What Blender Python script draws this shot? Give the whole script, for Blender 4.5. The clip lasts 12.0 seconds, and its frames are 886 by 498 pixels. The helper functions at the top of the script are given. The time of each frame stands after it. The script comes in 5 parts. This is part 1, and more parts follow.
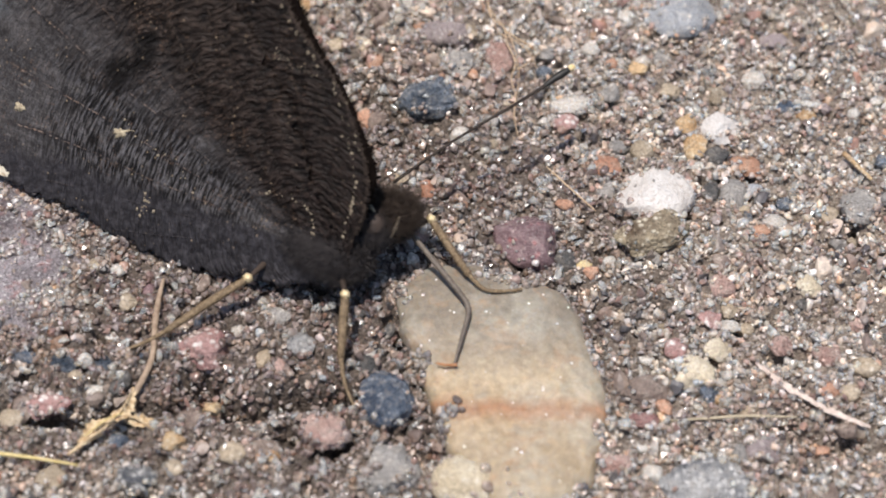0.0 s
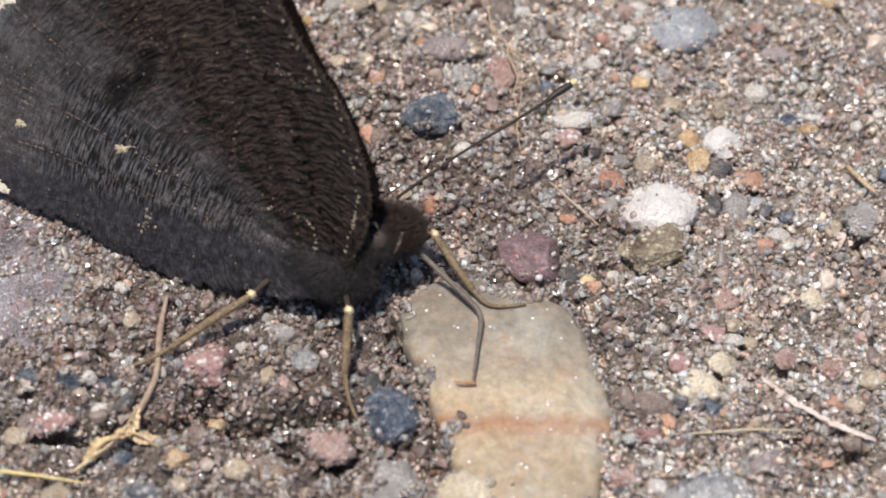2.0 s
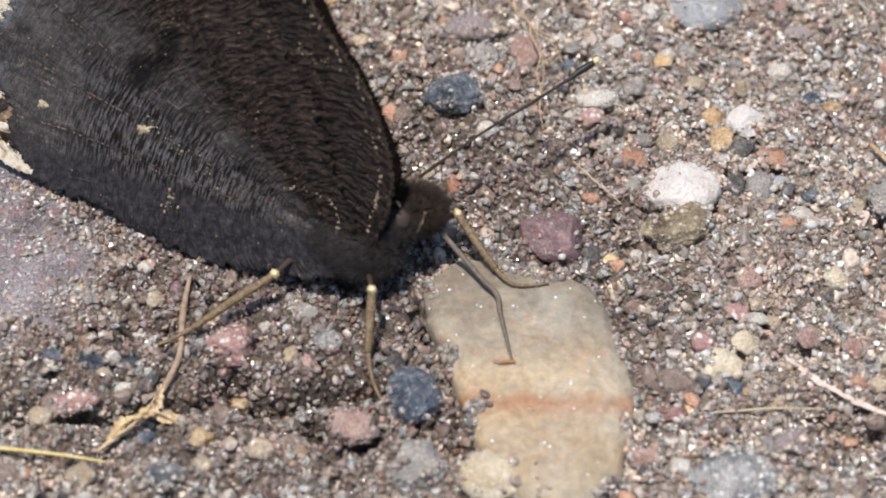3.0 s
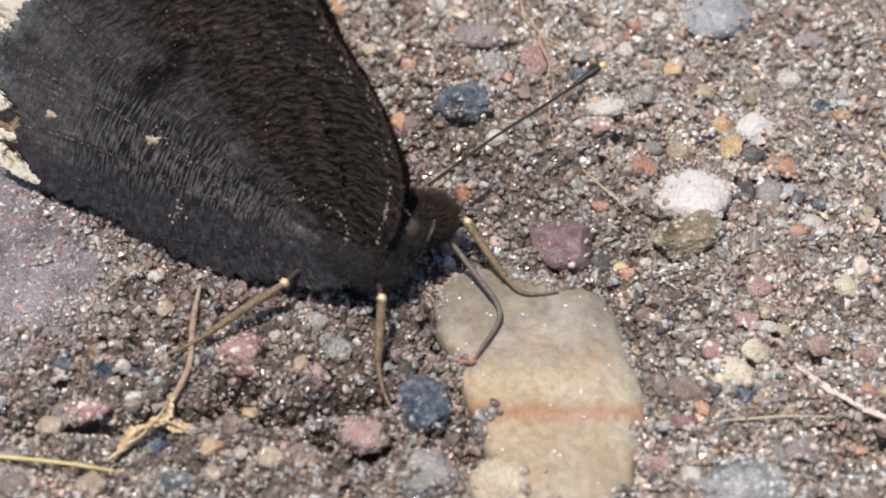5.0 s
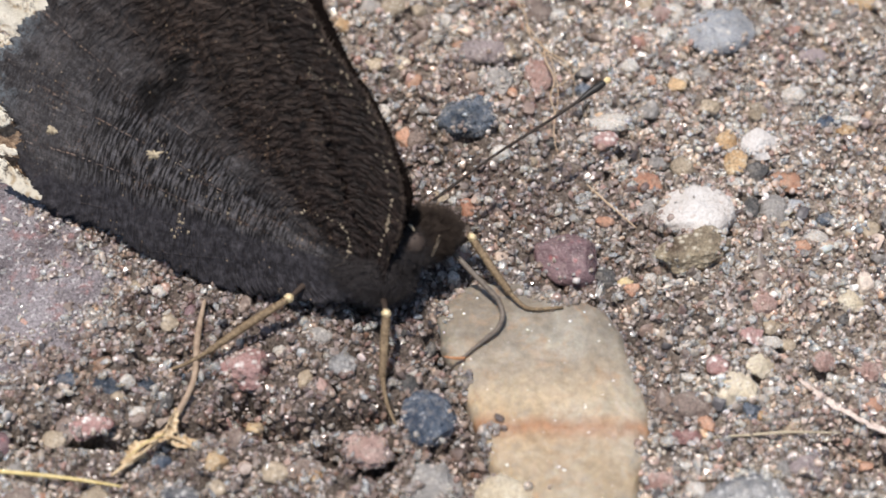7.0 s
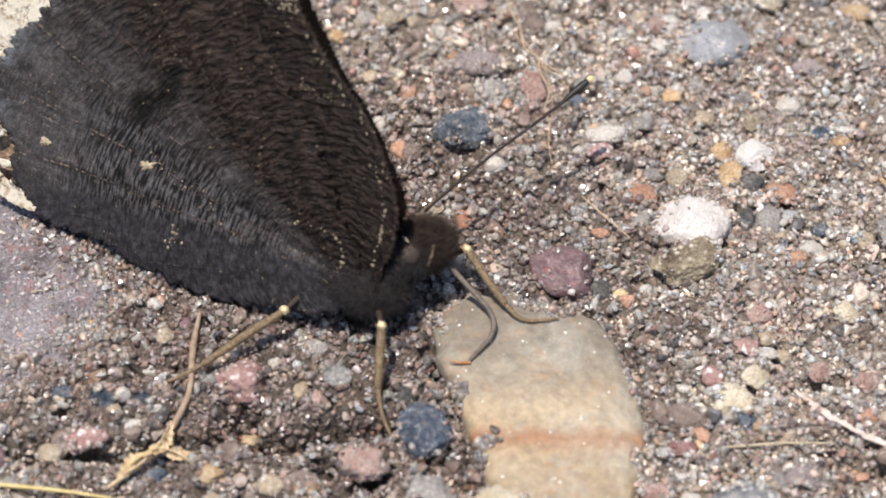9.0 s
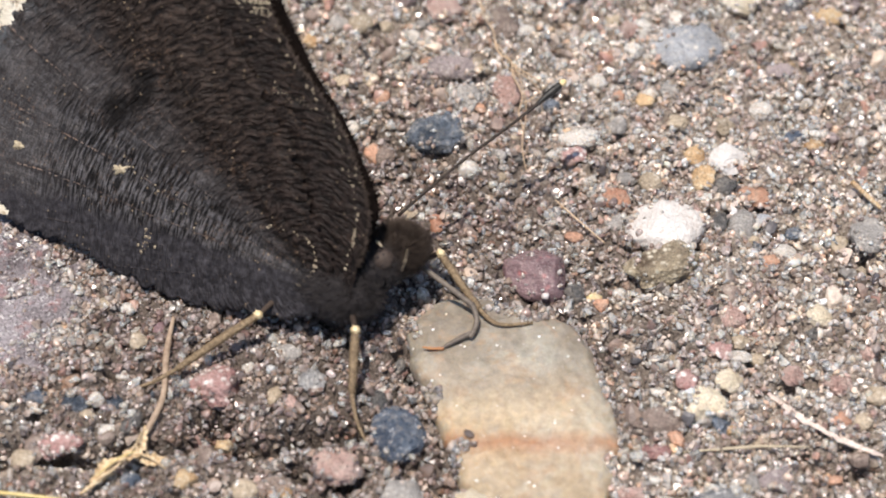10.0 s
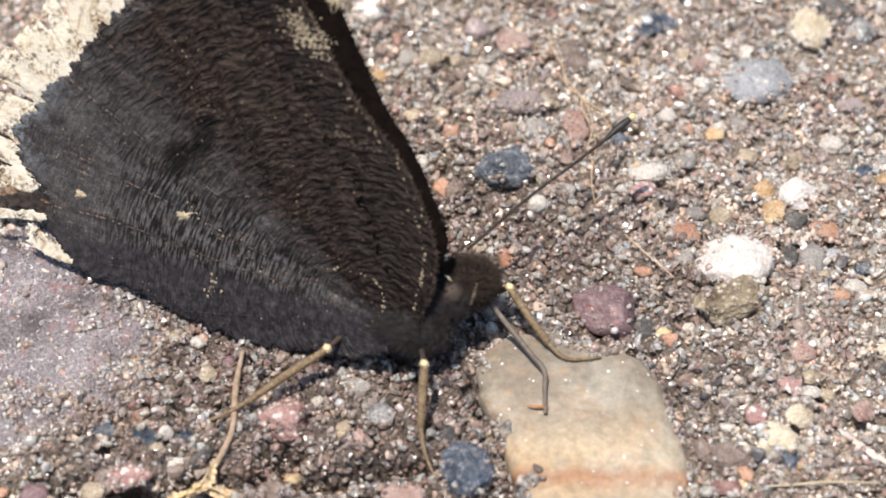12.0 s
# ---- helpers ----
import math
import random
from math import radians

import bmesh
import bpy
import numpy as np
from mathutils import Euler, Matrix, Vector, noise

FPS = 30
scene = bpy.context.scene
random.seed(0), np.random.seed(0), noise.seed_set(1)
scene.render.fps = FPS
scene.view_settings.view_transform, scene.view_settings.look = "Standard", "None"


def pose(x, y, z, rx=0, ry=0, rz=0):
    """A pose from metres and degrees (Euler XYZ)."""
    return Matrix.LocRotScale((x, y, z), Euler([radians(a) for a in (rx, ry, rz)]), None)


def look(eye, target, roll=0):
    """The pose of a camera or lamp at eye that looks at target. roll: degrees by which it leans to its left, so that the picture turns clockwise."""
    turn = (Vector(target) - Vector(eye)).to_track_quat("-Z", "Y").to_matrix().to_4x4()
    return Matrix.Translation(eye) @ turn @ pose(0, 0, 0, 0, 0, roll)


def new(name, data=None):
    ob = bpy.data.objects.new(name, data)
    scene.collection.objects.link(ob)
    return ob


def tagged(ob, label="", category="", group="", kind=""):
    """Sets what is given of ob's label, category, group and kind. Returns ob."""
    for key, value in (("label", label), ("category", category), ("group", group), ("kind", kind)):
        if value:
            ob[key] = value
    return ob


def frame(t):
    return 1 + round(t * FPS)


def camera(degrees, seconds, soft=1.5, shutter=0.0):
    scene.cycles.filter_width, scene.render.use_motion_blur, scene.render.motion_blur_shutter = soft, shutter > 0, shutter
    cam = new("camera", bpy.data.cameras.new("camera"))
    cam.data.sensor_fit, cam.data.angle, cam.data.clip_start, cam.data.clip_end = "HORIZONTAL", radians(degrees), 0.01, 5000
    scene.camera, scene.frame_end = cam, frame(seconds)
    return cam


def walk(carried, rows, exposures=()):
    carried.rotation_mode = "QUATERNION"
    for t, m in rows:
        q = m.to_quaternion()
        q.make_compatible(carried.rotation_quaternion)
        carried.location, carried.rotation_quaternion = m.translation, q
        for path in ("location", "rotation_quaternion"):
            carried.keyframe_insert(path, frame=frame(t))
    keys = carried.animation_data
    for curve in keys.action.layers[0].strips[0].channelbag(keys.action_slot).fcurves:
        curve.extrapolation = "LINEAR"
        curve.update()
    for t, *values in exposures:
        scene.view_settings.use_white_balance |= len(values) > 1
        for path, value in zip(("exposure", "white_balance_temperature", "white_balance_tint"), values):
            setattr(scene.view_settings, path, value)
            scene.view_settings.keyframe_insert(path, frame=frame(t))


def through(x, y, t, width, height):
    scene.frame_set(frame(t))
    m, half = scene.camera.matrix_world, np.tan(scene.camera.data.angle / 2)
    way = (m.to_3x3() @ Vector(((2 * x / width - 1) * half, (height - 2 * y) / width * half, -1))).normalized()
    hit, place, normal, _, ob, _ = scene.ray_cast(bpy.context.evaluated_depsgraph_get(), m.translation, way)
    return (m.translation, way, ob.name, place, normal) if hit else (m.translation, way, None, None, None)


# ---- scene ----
MM = 0.001

# ---- camera: a hand-held close-up, 18.5 cm from the ground, panned a little, focused just behind the insect ----
cam = camera(20.0, 12.0, soft=1.8)
cam.data.dof.use_dof = True
cam.data.dof.focus_distance, cam.data.dof.aperture_fstop = 0.184, 30.0
EYE = (0.0, -0.10621, 0.15168)
LOOKS = [
    (0, 34.289, -1.132, -0.501),
    (0.5, 34.039, -0.783, -0.572),
    (1, 34.597, -0.791, -0.373),
    (1.5, 34.240, -0.855, -0.628),
    (2, 34.643, -0.875, -0.736),
    (2.5, 34.223, -0.906, -0.805),
    (3, 34.165, -0.390, -0.522),
    (3.2, 34.295, -0.549, -0.607),
    (4.8, 33.913, -0.271, -0.737),
    (5, 34.360, -0.140, -0.493),
    (5.5, 34.445, 0.062, -0.191),
    (6, 34.777, 0.205, 0.017),
    (6.5, 35.000, -0.000, 0.000),
    (7, 34.711, -0.079, -0.398),
    (7.5, 34.983, -0.074, -0.242),
    (7.7, 35.091, -0.033, -0.298),
    (9.3, 34.967, -0.104, -0.582),
    (9.5, 35.112, -0.111, -0.525),
    (10, 35.080, -0.516, -1.012),
    (10.5, 35.304, 0.298, -0.426),
    (11, 35.676, 0.507, -0.188),
    (11.5, 35.969, 0.660, -0.267),
    (12, 35.859, 0.709, -0.019),
]
walk(cam, [(t, pose(*EYE, rx, ry, rz)) for t, rx, ry, rz in LOOKS], exposures=[(0.0, -0.02, 6530, 9), (3.2, -0.02, 6530, 9), (4.8, -0.07, 6510, 9), (7.0, -0.02, 6510, 9), (9.3, 0.13, 6620, 9), (12.0, 0.27, 6740, 9)])

# ---- world and sun ----
SUN_FROM = Vector((-0.16, -0.03, 1.0)).normalized()
world = bpy.data.worlds.new("sky")
scene.world = world
world.use_nodes = True
wn = world.node_tree.nodes
sky = wn.new("ShaderNodeTexSky")
sky.sky_type, sky.sun_disc = "NISHITA", False
sky.sun_elevation = math.asin(SUN_FROM.z)
sky.sun_rotation = math.atan2(SUN_FROM.x, SUN_FROM.y)
world.node_tree.links.new(sky.outputs["Color"], wn["Background"].inputs["Color"])
wn["Background"].inputs["Strength"].default_value = 0.102
sun = new("sun", bpy.data.lights.new("sun", "SUN"))
sun.data.energy, sun.data.angle, sun.data.color = 4.62, radians(0.55), (1.0, 0.92, 0.855)
sun.matrix_basis = look(SUN_FROM * 2.0, (0, 0, 0))


# ---- materials ----
class Nodes:
    """A short way to write node materials. Sizes are in millimetres."""

    def __init__(self, name, rough=0.6, spec=0.5):
        self.mat = bpy.data.materials.new(name)
        self.mat.use_nodes = True
        self.tree = self.mat.node_tree
        self.bsdf = self.tree.nodes["Principled BSDF"]
        self.put("Roughness", rough)
        self.put("Specular IOR Level", spec)
        self.coord = self.math3("SCALE", self.add("ShaderNodeTexCoord").outputs["Object"], 1000.0)

    def add(self, kind):
        return self.tree.nodes.new(kind)

    def link(self, value, socket):
        if isinstance(value, bpy.types.NodeSocket):
            self.tree.links.new(value, socket)
        else:
            socket.default_value = value

    def put(self, socket, value):
        if isinstance(value, tuple) and self.bsdf.inputs[socket].type == "RGBA":
            value = (*value, 1.0)
        self.link(value, self.bsdf.inputs[socket])

    def math(self, op, a, b=0.0, clamp=False):
        node = self.add("ShaderNodeMath")
        node.operation, node.use_clamp = op, clamp
        self.link(a, node.inputs[0])
        self.link(b, node.inputs[1])
        return node.outputs[0]

    def math3(self, op, a, b=None):
        node = self.add("ShaderNodeVectorMath")
        node.operation = op
        self.link(a, node.inputs[0])
        if op == "SCALE":
            self.link(b, node.inputs["Scale"])
        elif b is not None:
            self.link(b, node.inputs[1])
        return node.outputs["Value"] if op in ("LENGTH", "DISTANCE") else node.outputs["Vector"]

    def split(self, v):
        node = self.add("ShaderNodeSeparateXYZ")
        self.link(v, node.inputs[0])
        return node.outputs

    def join(self, x, y, z):
        node = self.add("ShaderNodeCombineXYZ")
        for s, value in zip(node.inputs, (x, y, z)):
            self.link(value, s)
        return node.outputs[0]

    def noise(self, size, detail=3.0, rough=0.55, at=None, warp=0.0):
        node = self.add("ShaderNodeTexNoise")
        self.link(self.coord if at is None else at, node.inputs["Vector"])
        self.link(1.0 / size, node.inputs["Scale"])
        self.link(detail, node.inputs["Detail"])
        self.link(rough, node.inputs["Roughness"])
        self.link(warp, node.inputs["Distortion"])
        return node.outputs["Fac"]

    def cells(self, size, out="Distance", at=None):
        node = self.add("ShaderNodeTexVoronoi")
        self.link(self.coord if at is None else at, node.inputs["Vector"])
        self.link(1.0 / size, node.inputs["Scale"])
        return node.outputs[out]

    def ramp(self, fac, *stops, step=False):
        node = self.add("ShaderNodeValToRGB")
        node.color_ramp.interpolation = "CONSTANT" if step else "LINEAR"
        es = node.color_ramp.elements
        while len(es) < len(stops):
            es.new(1.0)
        for e, (p, c) in zip(es, stops):
            e.position = p
            e.color = (*c, 1.0) if isinstance(c, tuple) else (c, c, c, 1.0)
        self.link(fac, node.inputs[0])
        return node.outputs["Color"]

    def mix(self, fac, a, b, kind="MIX"):
        node = self.add("ShaderNodeMix")
        node.data_type, node.blend_type = "RGBA", kind
        self.link(fac, node.inputs[0])
        for value, s in ((a, node.inputs[6]), (b, node.inputs[7])):
            self.link((*value, 1.0) if isinstance(value, tuple) else value, s)
        return node.outputs[2]

    def bump(self, height, mm, strength=1.0):
        node = self.add("ShaderNodeBump")
        self.link(strength, node.inputs["Strength"])
        self.link(mm * MM, node.inputs["Distance"])
        self.link(height, node.inputs["Height"])
        if self.bsdf.inputs["Normal"].is_linked:
            self.link(self.bsdf.inputs["Normal"].links[0].from_socket, node.inputs["Normal"])
        self.link(node.outputs[0], self.bsdf.inputs["Normal"])


def stone(name, low, high, fleck, flecks=0.35, grain=0.35, rough=0.5, relief=0.10, dusty=0.35, clear=0.0):
    """Weathered stone: two tones in patches, mineral flecks, sand-grain relief, dust in the hollows."""
    n = Nodes(name, rough)
    random_one = n.add("ShaderNodeObjectInfo").outputs["Random"]
    n.coord = n.math3("ADD", n.coord, n.join(n.math("MULTIPLY", random_one, 37.0), n.math("MULTIPLY", random_one, 91.0), 0.0))
    c = n.mix(n.ramp(n.noise(2.2, 4.0), (0.35, 0.0), (0.65, 1.0)), low, high)
    speck = n.math("MULTIPLY", n.ramp(n.cells(grain), (0.18, 1.0), (0.42, 0.0)), n.ramp(n.noise(1.1, 2.0), (0.62 - flecks * 0.4, 0.0), (0.78 - flecks * 0.4, 1.0)))
    c = n.mix(speck, c, fleck)
    fine = n.noise(0.16, 3.0, 0.7)
    c = n.mix(0.7, c, n.ramp(fine, (0.25, 0.18), (0.75, 0.92)), "OVERLAY")
    dust = n.math("MULTIPLY", n.ramp(n.noise(0.55, 4.0, 0.65), (0.50, 0.0), (0.66, 1.0)), dusty)
    c = n.mix(dust, c, (0.40, 0.345, 0.285))
    c = n.mix(1.0, c, n.ramp(random_one, (0.0, 0.85), (1.0, 1.15)), "MULTIPLY")
    n.put("Base Color", c)
    n.put("Roughness", n.ramp(n.noise(0.3, 2.0), (0.35, max(0.12, rough - 0.3)), (0.65, rough + 0.2)))
    if clear:
        n.put("Transmission Weight", clear)
        n.put("Subsurface Weight", 0.8)
        n.put("Subsurface Radius", (0.6 * MM, 0.55 * MM, 0.5 * MM))
        n.put("Subsurface Scale", 1.0)
    n.bump(n.noise(0.7, 3.0, 0.6), relief * 3.2)
    n.bump(n.noise(0.3, 3.0, 0.65), relief * 2.0)
    n.bump(fine, relief * 1.1)
    return n.mat


chalk = stone("white_chalk", (0.60, 0.545, 0.50), (0.82, 0.79, 0.76), (0.58, 0.47, 0.40), 0.35, 0.7, 0.6, 0.07, 0.10)
lichen = stone("crusted_stone", (0.12, 0.085, 0.055), (0.50, 0.42, 0.29), (0.70, 0.63, 0.50), 0.6, 0.6, 0.7, 0.14, 0.15)
maroon = stone("red_purple_stone", (0.105, 0.062, 0.068), (0.225, 0.15, 0.158), (0.34, 0.11, 0.11), 0.35, 0.7, 0.22, 0.05, 0.15)
pink = stone("pink_stone", (0.38, 0.235, 0.20), (0.58, 0.42, 0.37), (0.72, 0.60, 0.54), 0.5, 0.35, 0.6, 0.16)
rose = stone("rose_granite", (0.24, 0.125, 0.118), (0.42, 0.265, 0.245), (0.80, 0.74, 0.70), 0.7, 0.6, 0.35, 0.10, 0.2)
slate = stone("dark_slate", (0.055, 0.072, 0.098), (0.25, 0.29, 0.35), (0.50, 0.49, 0.46), 0.45, 0.35, 0.30, 0.26)
bluegrey = stone("blue_grey_stone", (0.21, 0.22, 0.235), (0.34, 0.355, 0.38), (0.60, 0.56, 0.50), 0.45, 0.6, 0.25, 0.05)
ochre = stone("ochre_stone", (0.38, 0.23, 0.11), (0.58, 0.42, 0.25), (0.70, 0.60, 0.45), 0.4, 0.3, 0.6)
rust = stone("rust_stone", (0.34, 0.17, 0.11), (0.52, 0.31, 0.21), (0.62, 0.45, 0.36), 0.3, 0.3, 0.55)
dark = stone("charcoal_stone", (0.045, 0.045, 0.045), (0.12, 0.115, 0.11), (0.35, 0.33, 0.30), 0.25, 0.3, 0.45)
navy = stone("blue_black_stone", (0.03, 0.043, 0.068), (0.11, 0.14, 0.185), (0.45, 0.48, 0.52), 0.3, 0.25, 0.38)
tan = stone("tan_stone", (0.30, 0.24, 0.17), (0.46, 0.38, 0.28), (0.62, 0.56, 0.47), 0.4, 0.3, 0.55)
grey = stone("grey_stone", (0.20, 0.19, 0.18), (0.36, 0.34, 0.32), (0.58, 0.55, 0.50), 0.4, 0.3, 0.5)
brown = stone("brown_stone", (0.15, 0.11, 0.09), (0.27, 0.21, 0.18), (0.45, 0.39, 0.33), 0.35, 0.3, 0.55)
mauve = stone("mauve_stone", (0.22, 0.18, 0.18), (0.34, 0.28, 0.28), (0.52, 0.47, 0.43), 0.4, 0.3, 0.5)
cream = stone("cream_stone", (0.48, 0.40, 0.28), (0.66, 0.58, 0.45), (0.76, 0.70, 0.60), 0.4, 0.3, 0.6)
yellow = stone("yellow_stone", (0.58, 0.42, 0.20), (0.70, 0.56, 0.33), (0.75, 0.66, 0.50), 0.2, 0.3, 0.45)
granite = stone("speckled_granite", (0.075, 0.085, 0.105), (0.56, 0.55, 0.54), (0.82, 0.80, 0.78), 0.8, 0.6, 0.4, 0.2)
red = stone("bright_red_stone", (0.42, 0.08, 0.05), (0.55, 0.15, 0.10), (0.6, 0.3, 0.22), 0.2, 0.3, 0.45)
quartz = stone("quartz_chip", (0.62, 0.56, 0.49), (0.80, 0.75, 0.68), (0.86, 0.84, 0.80), 0.4, 0.3, 0.25, 0.08, 0.1, 0.25)


def dark_patch(n):
    """Where the sand is darker: an uneven patch round the insect's feet, in the world's own millimetres."""
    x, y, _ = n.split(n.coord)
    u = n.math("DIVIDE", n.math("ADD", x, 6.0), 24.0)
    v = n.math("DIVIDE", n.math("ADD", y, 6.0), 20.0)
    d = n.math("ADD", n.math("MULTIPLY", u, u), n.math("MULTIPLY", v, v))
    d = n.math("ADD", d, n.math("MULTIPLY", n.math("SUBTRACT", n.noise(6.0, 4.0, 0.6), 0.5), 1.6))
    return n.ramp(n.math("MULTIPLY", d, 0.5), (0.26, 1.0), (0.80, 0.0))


def grains_material(name, ramp_stops, clear, glass=0.35, shine=0.14, coat=1.0):
    """Sand: each grain its own mineral; the clear ones let light in."""
    n = Nodes(name, 0.3)
    one = n.add("ShaderNodeNewGeometry").outputs["Random Per Island"]
    c = n.ramp(one, *ramp_stops, step=True)
    shift = n.math("FRACT", n.math("MULTIPLY", one, 917.0))
    c = n.mix(1.0, c, n.ramp(shift, (0.0, 0.66), (0.6, 1.0), (0.9, 1.2), (1.0, 1.5)), "MULTIPLY")
    c = n.mix(0.6, c, n.ramp(n.noise(0.16, 3.0, 0.65), (0.3, 0.3), (0.7, 0.8)), "OVERLAY")
    c = n.mix(1.0, c, n.ramp(n.noise(3.6, 3.0, 0.6), (0.36, (0.60, 0.55, 0.54)), (0.56, (1.02, 1.0, 0.98))), "MULTIPLY")
    c = n.mix(1.0, c, n.ramp(n.noise(7.0, 2.0, 0.6), (0.35, (1.17, 1.08, 1.08)), (0.65, (1.11, 1.12, 1.13))), "MULTIPLY")
    c = n.mix(1.0, c, n.ramp(n.noise(1.7, 3.0, 0.6), (0.38, (0.72, 0.69, 0.70)), (0.50, (1.0, 1.0, 1.0)), (0.62, (1.28, 1.20, 1.10))), "MULTIPLY")
    in_patch = dark_patch(n)
    c = n.mix(in_patch, c, n.mix(1.0, c, (0.52, 0.495, 0.50), "MULTIPLY"))
    n.put("Base Color", c)
    gloss = n.math("FRACT", n.math("MULTIPLY", one, 411.0))
    n.put("Roughness", n.ramp(gloss, (0.0, shine + 0.12), (0.6, shine + 0.22), (1.0, 0.6)))
    n.put("Specular IOR Level", 0.8)
    if clear:
        n.put("Transmission Weight", n.ramp(one, (0.0, glass), (clear, 0.0), step=True))
        n.put("Subsurface Weight", n.ramp(one, (0.0, 1.0), (clear, 0.7), (0.82, 0.3), step=True))
        n.put("Subsurface Radius", (0.8 * MM, 0.68 * MM, 0.56 * MM))
        n.put("Subsurface Scale", 1.0)
    n.put("IOR", 1.50)
    n.put("Coat Weight", n.ramp(gloss, (0.0, coat), (0.7, coat * 0.7), (1.0, 0.0)))
    n.put("Coat IOR", 1.6)
    n.put("Coat Roughness", shine)
    n.bump(n.noise(0.24, 2.0, 0.6), 0.06)
    n.bump(n.noise(0.10, 3.0, 0.6), 0.015)
    return n.mat


SAND_RAMP = ((0.0, (0.78, 0.72, 0.645)), (0.16, (0.68, 0.605, 0.525)), (0.32, (0.84, 0.80, 0.745)), (0.48, (0.72, 0.65, 0.575)), (0.66, (0.52, 0.45, 0.385)),
             (0.74, (0.56, 0.465, 0.37)), (0.81, (0.50, 0.375, 0.315)), (0.86, (0.64, 0.59, 0.53)), (0.90, (0.27, 0.23, 0.20)),
             (0.945, (0.09, 0.09, 0.095)), (0.957, (0.52, 0.36, 0.255)), (0.968, (0.92, 0.91, 0.89)))
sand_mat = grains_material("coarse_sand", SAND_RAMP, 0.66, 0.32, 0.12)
n = Nodes("clear_quartz", 0.2, 0.8)
one = n.add("ShaderNodeNewGeometry").outputs["Random Per Island"]
cloud = n.ramp(n.noise(0.3, 3.0, 0.6), (0.35, 0.0), (0.65, 1.0))
n.put("Base Color", n.mix(cloud, n.ramp(one, (0.0, (0.80, 0.69, 0.56)), (0.3, (0.66, 0.52, 0.40)), (0.55, (0.88, 0.81, 0.71)), (0.75, (0.58, 0.45, 0.38)), (0.9, (0.93, 0.89, 0.83)), step=True), (0.88, 0.80, 0.70)))
n.put("Transmission Weight", n.ramp(one, (0.0, 0.30), (0.5, 0.60), (1.0, 0.40)))
n.put("Subsurface Weight", 1.0)
n.put("Subsurface Radius", (1.0 * MM, 0.88 * MM, 0.75 * MM))
n.put("Subsurface Scale", 1.0)
n.put("Roughness", n.ramp(n.noise(0.4, 2.0), (0.4, 0.14), (0.6, 0.32)))
n.bump(n.noise(0.34, 2.0, 0.6), 0.07)
n.bump(n.noise(0.10, 2.0, 0.6), 0.012)
clear_mat = n.mat
chip_mat = grains_material("quartz_chips", ((0.0, (0.62, 0.56, 0.49)), (0.20, (0.50, 0.43, 0.355)), (0.42, (0.60, 0.53, 0.455)), (0.55, (0.31, 0.26, 0.22)), (0.70, (0.46, 0.38, 0.305)),
                                           (0.78, (0.42, 0.31, 0.27)), (0.87, (0.74, 0.70, 0.65)), (0.895, (0.20, 0.165, 0.145)), (0.95, (0.09, 0.09, 0.095)), (0.98, (0.48, 0.33, 0.24))), 0.55, 0.25, 0.24)
fines_mat = grains_material("fine_sand", SAND_RAMP, 0.0)
gravel_mat = grains_material("fine_gravel", ((0.0, (0.44, 0.39, 0.33)), (0.22, (0.28, 0.24, 0.21)), (0.40, (0.38, 0.25, 0.21)), (0.50, (0.50, 0.44, 0.37)),
                                             (0.66, (0.12, 0.12, 0.125)), (0.74, (0.32, 0.29, 0.27)), (0.88, (0.46, 0.34, 0.23)), (0.95, (0.68, 0.65, 0.61))), 0.0, 0.0, 0.35, 0.0)

# silty sand between the grains
n = Nodes("sandy_soil", 0.85, 0.3)
speck = n.cells(0.17, "Color")
c = n.mix(n.noise(0.45, 4.0, 0.7), (0.085, 0.066, 0.056), (0.25, 0.205, 0.17))
c = n.mix(0.5, c, n.ramp(n.split(speck)[0], (0.0, (0.10, 0.085, 0.075)), (0.5, (0.30, 0.25, 0.21)), (0.8, (0.42, 0.36, 0.29)), (1.0, (0.62, 0.57, 0.51))))
in_patch = dark_patch(n)
n.put("Base Color", n.mix(in_patch, c, n.mix(1.0, c, (0.48, 0.46, 0.46), "MULTIPLY")))
n.put("Roughness", n.ramp(n.split(speck)[1], (0.0, 0.25), (0.3, 0.8), (1.0, 0.9)))
n.bump(n.cells(0.19), 0.14, 0.8)
n.bump(n.noise(0.5, 4.0, 0.7), 0.3)
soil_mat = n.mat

# large flat purple-grey stone with red flecks and a fine glitter
n = Nodes("purple_grey_stone", 0.45)
c = n.mix(n.ramp(n.noise(4.0, 5.0, 0.6), (0.35, 0.0), (0.65, 1.0)), (0.095, 0.077, 0.082), (0.32, 0.29, 0.305))
c = n.mix(n.math("MULTIPLY", n.ramp(n.noise(1.1, 3.0, 0.65), (0.54, 0.0), (0.68, 1.0)), 0.6), c, (0.33, 0.16, 0.15))
c = n.mix(n.math("MULTIPLY", n.ramp(n.noise(0.42, 3.0, 0.7, warp=0.7), (0.57, 0.0), (0.63, 1.0)), n.ramp(n.noise(1.3, 3.0, 0.7), (0.40, 0.15), (0.56, 0.9))), c, (0.78, 0.76, 0.75))
c = n.mix(0.5, c, n.ramp(n.noise(0.2, 4.0, 0.75), (0.32, 0.12), (0.68, 0.95)), "OVERLAY")
n.put("Base Color", c)
n.put("Roughness", n.ramp(n.noise(0.3, 2.0), (0.35, 0.16), (0.65, 0.55)))
n.bump(n.noise(1.2, 4.0, 0.65), 0.45)
n.bump(n.noise(0.35, 3.0, 0.7), 0.42)
n.bump(n.cells(0.22), 0.12, 0.7)
purple = n.mat

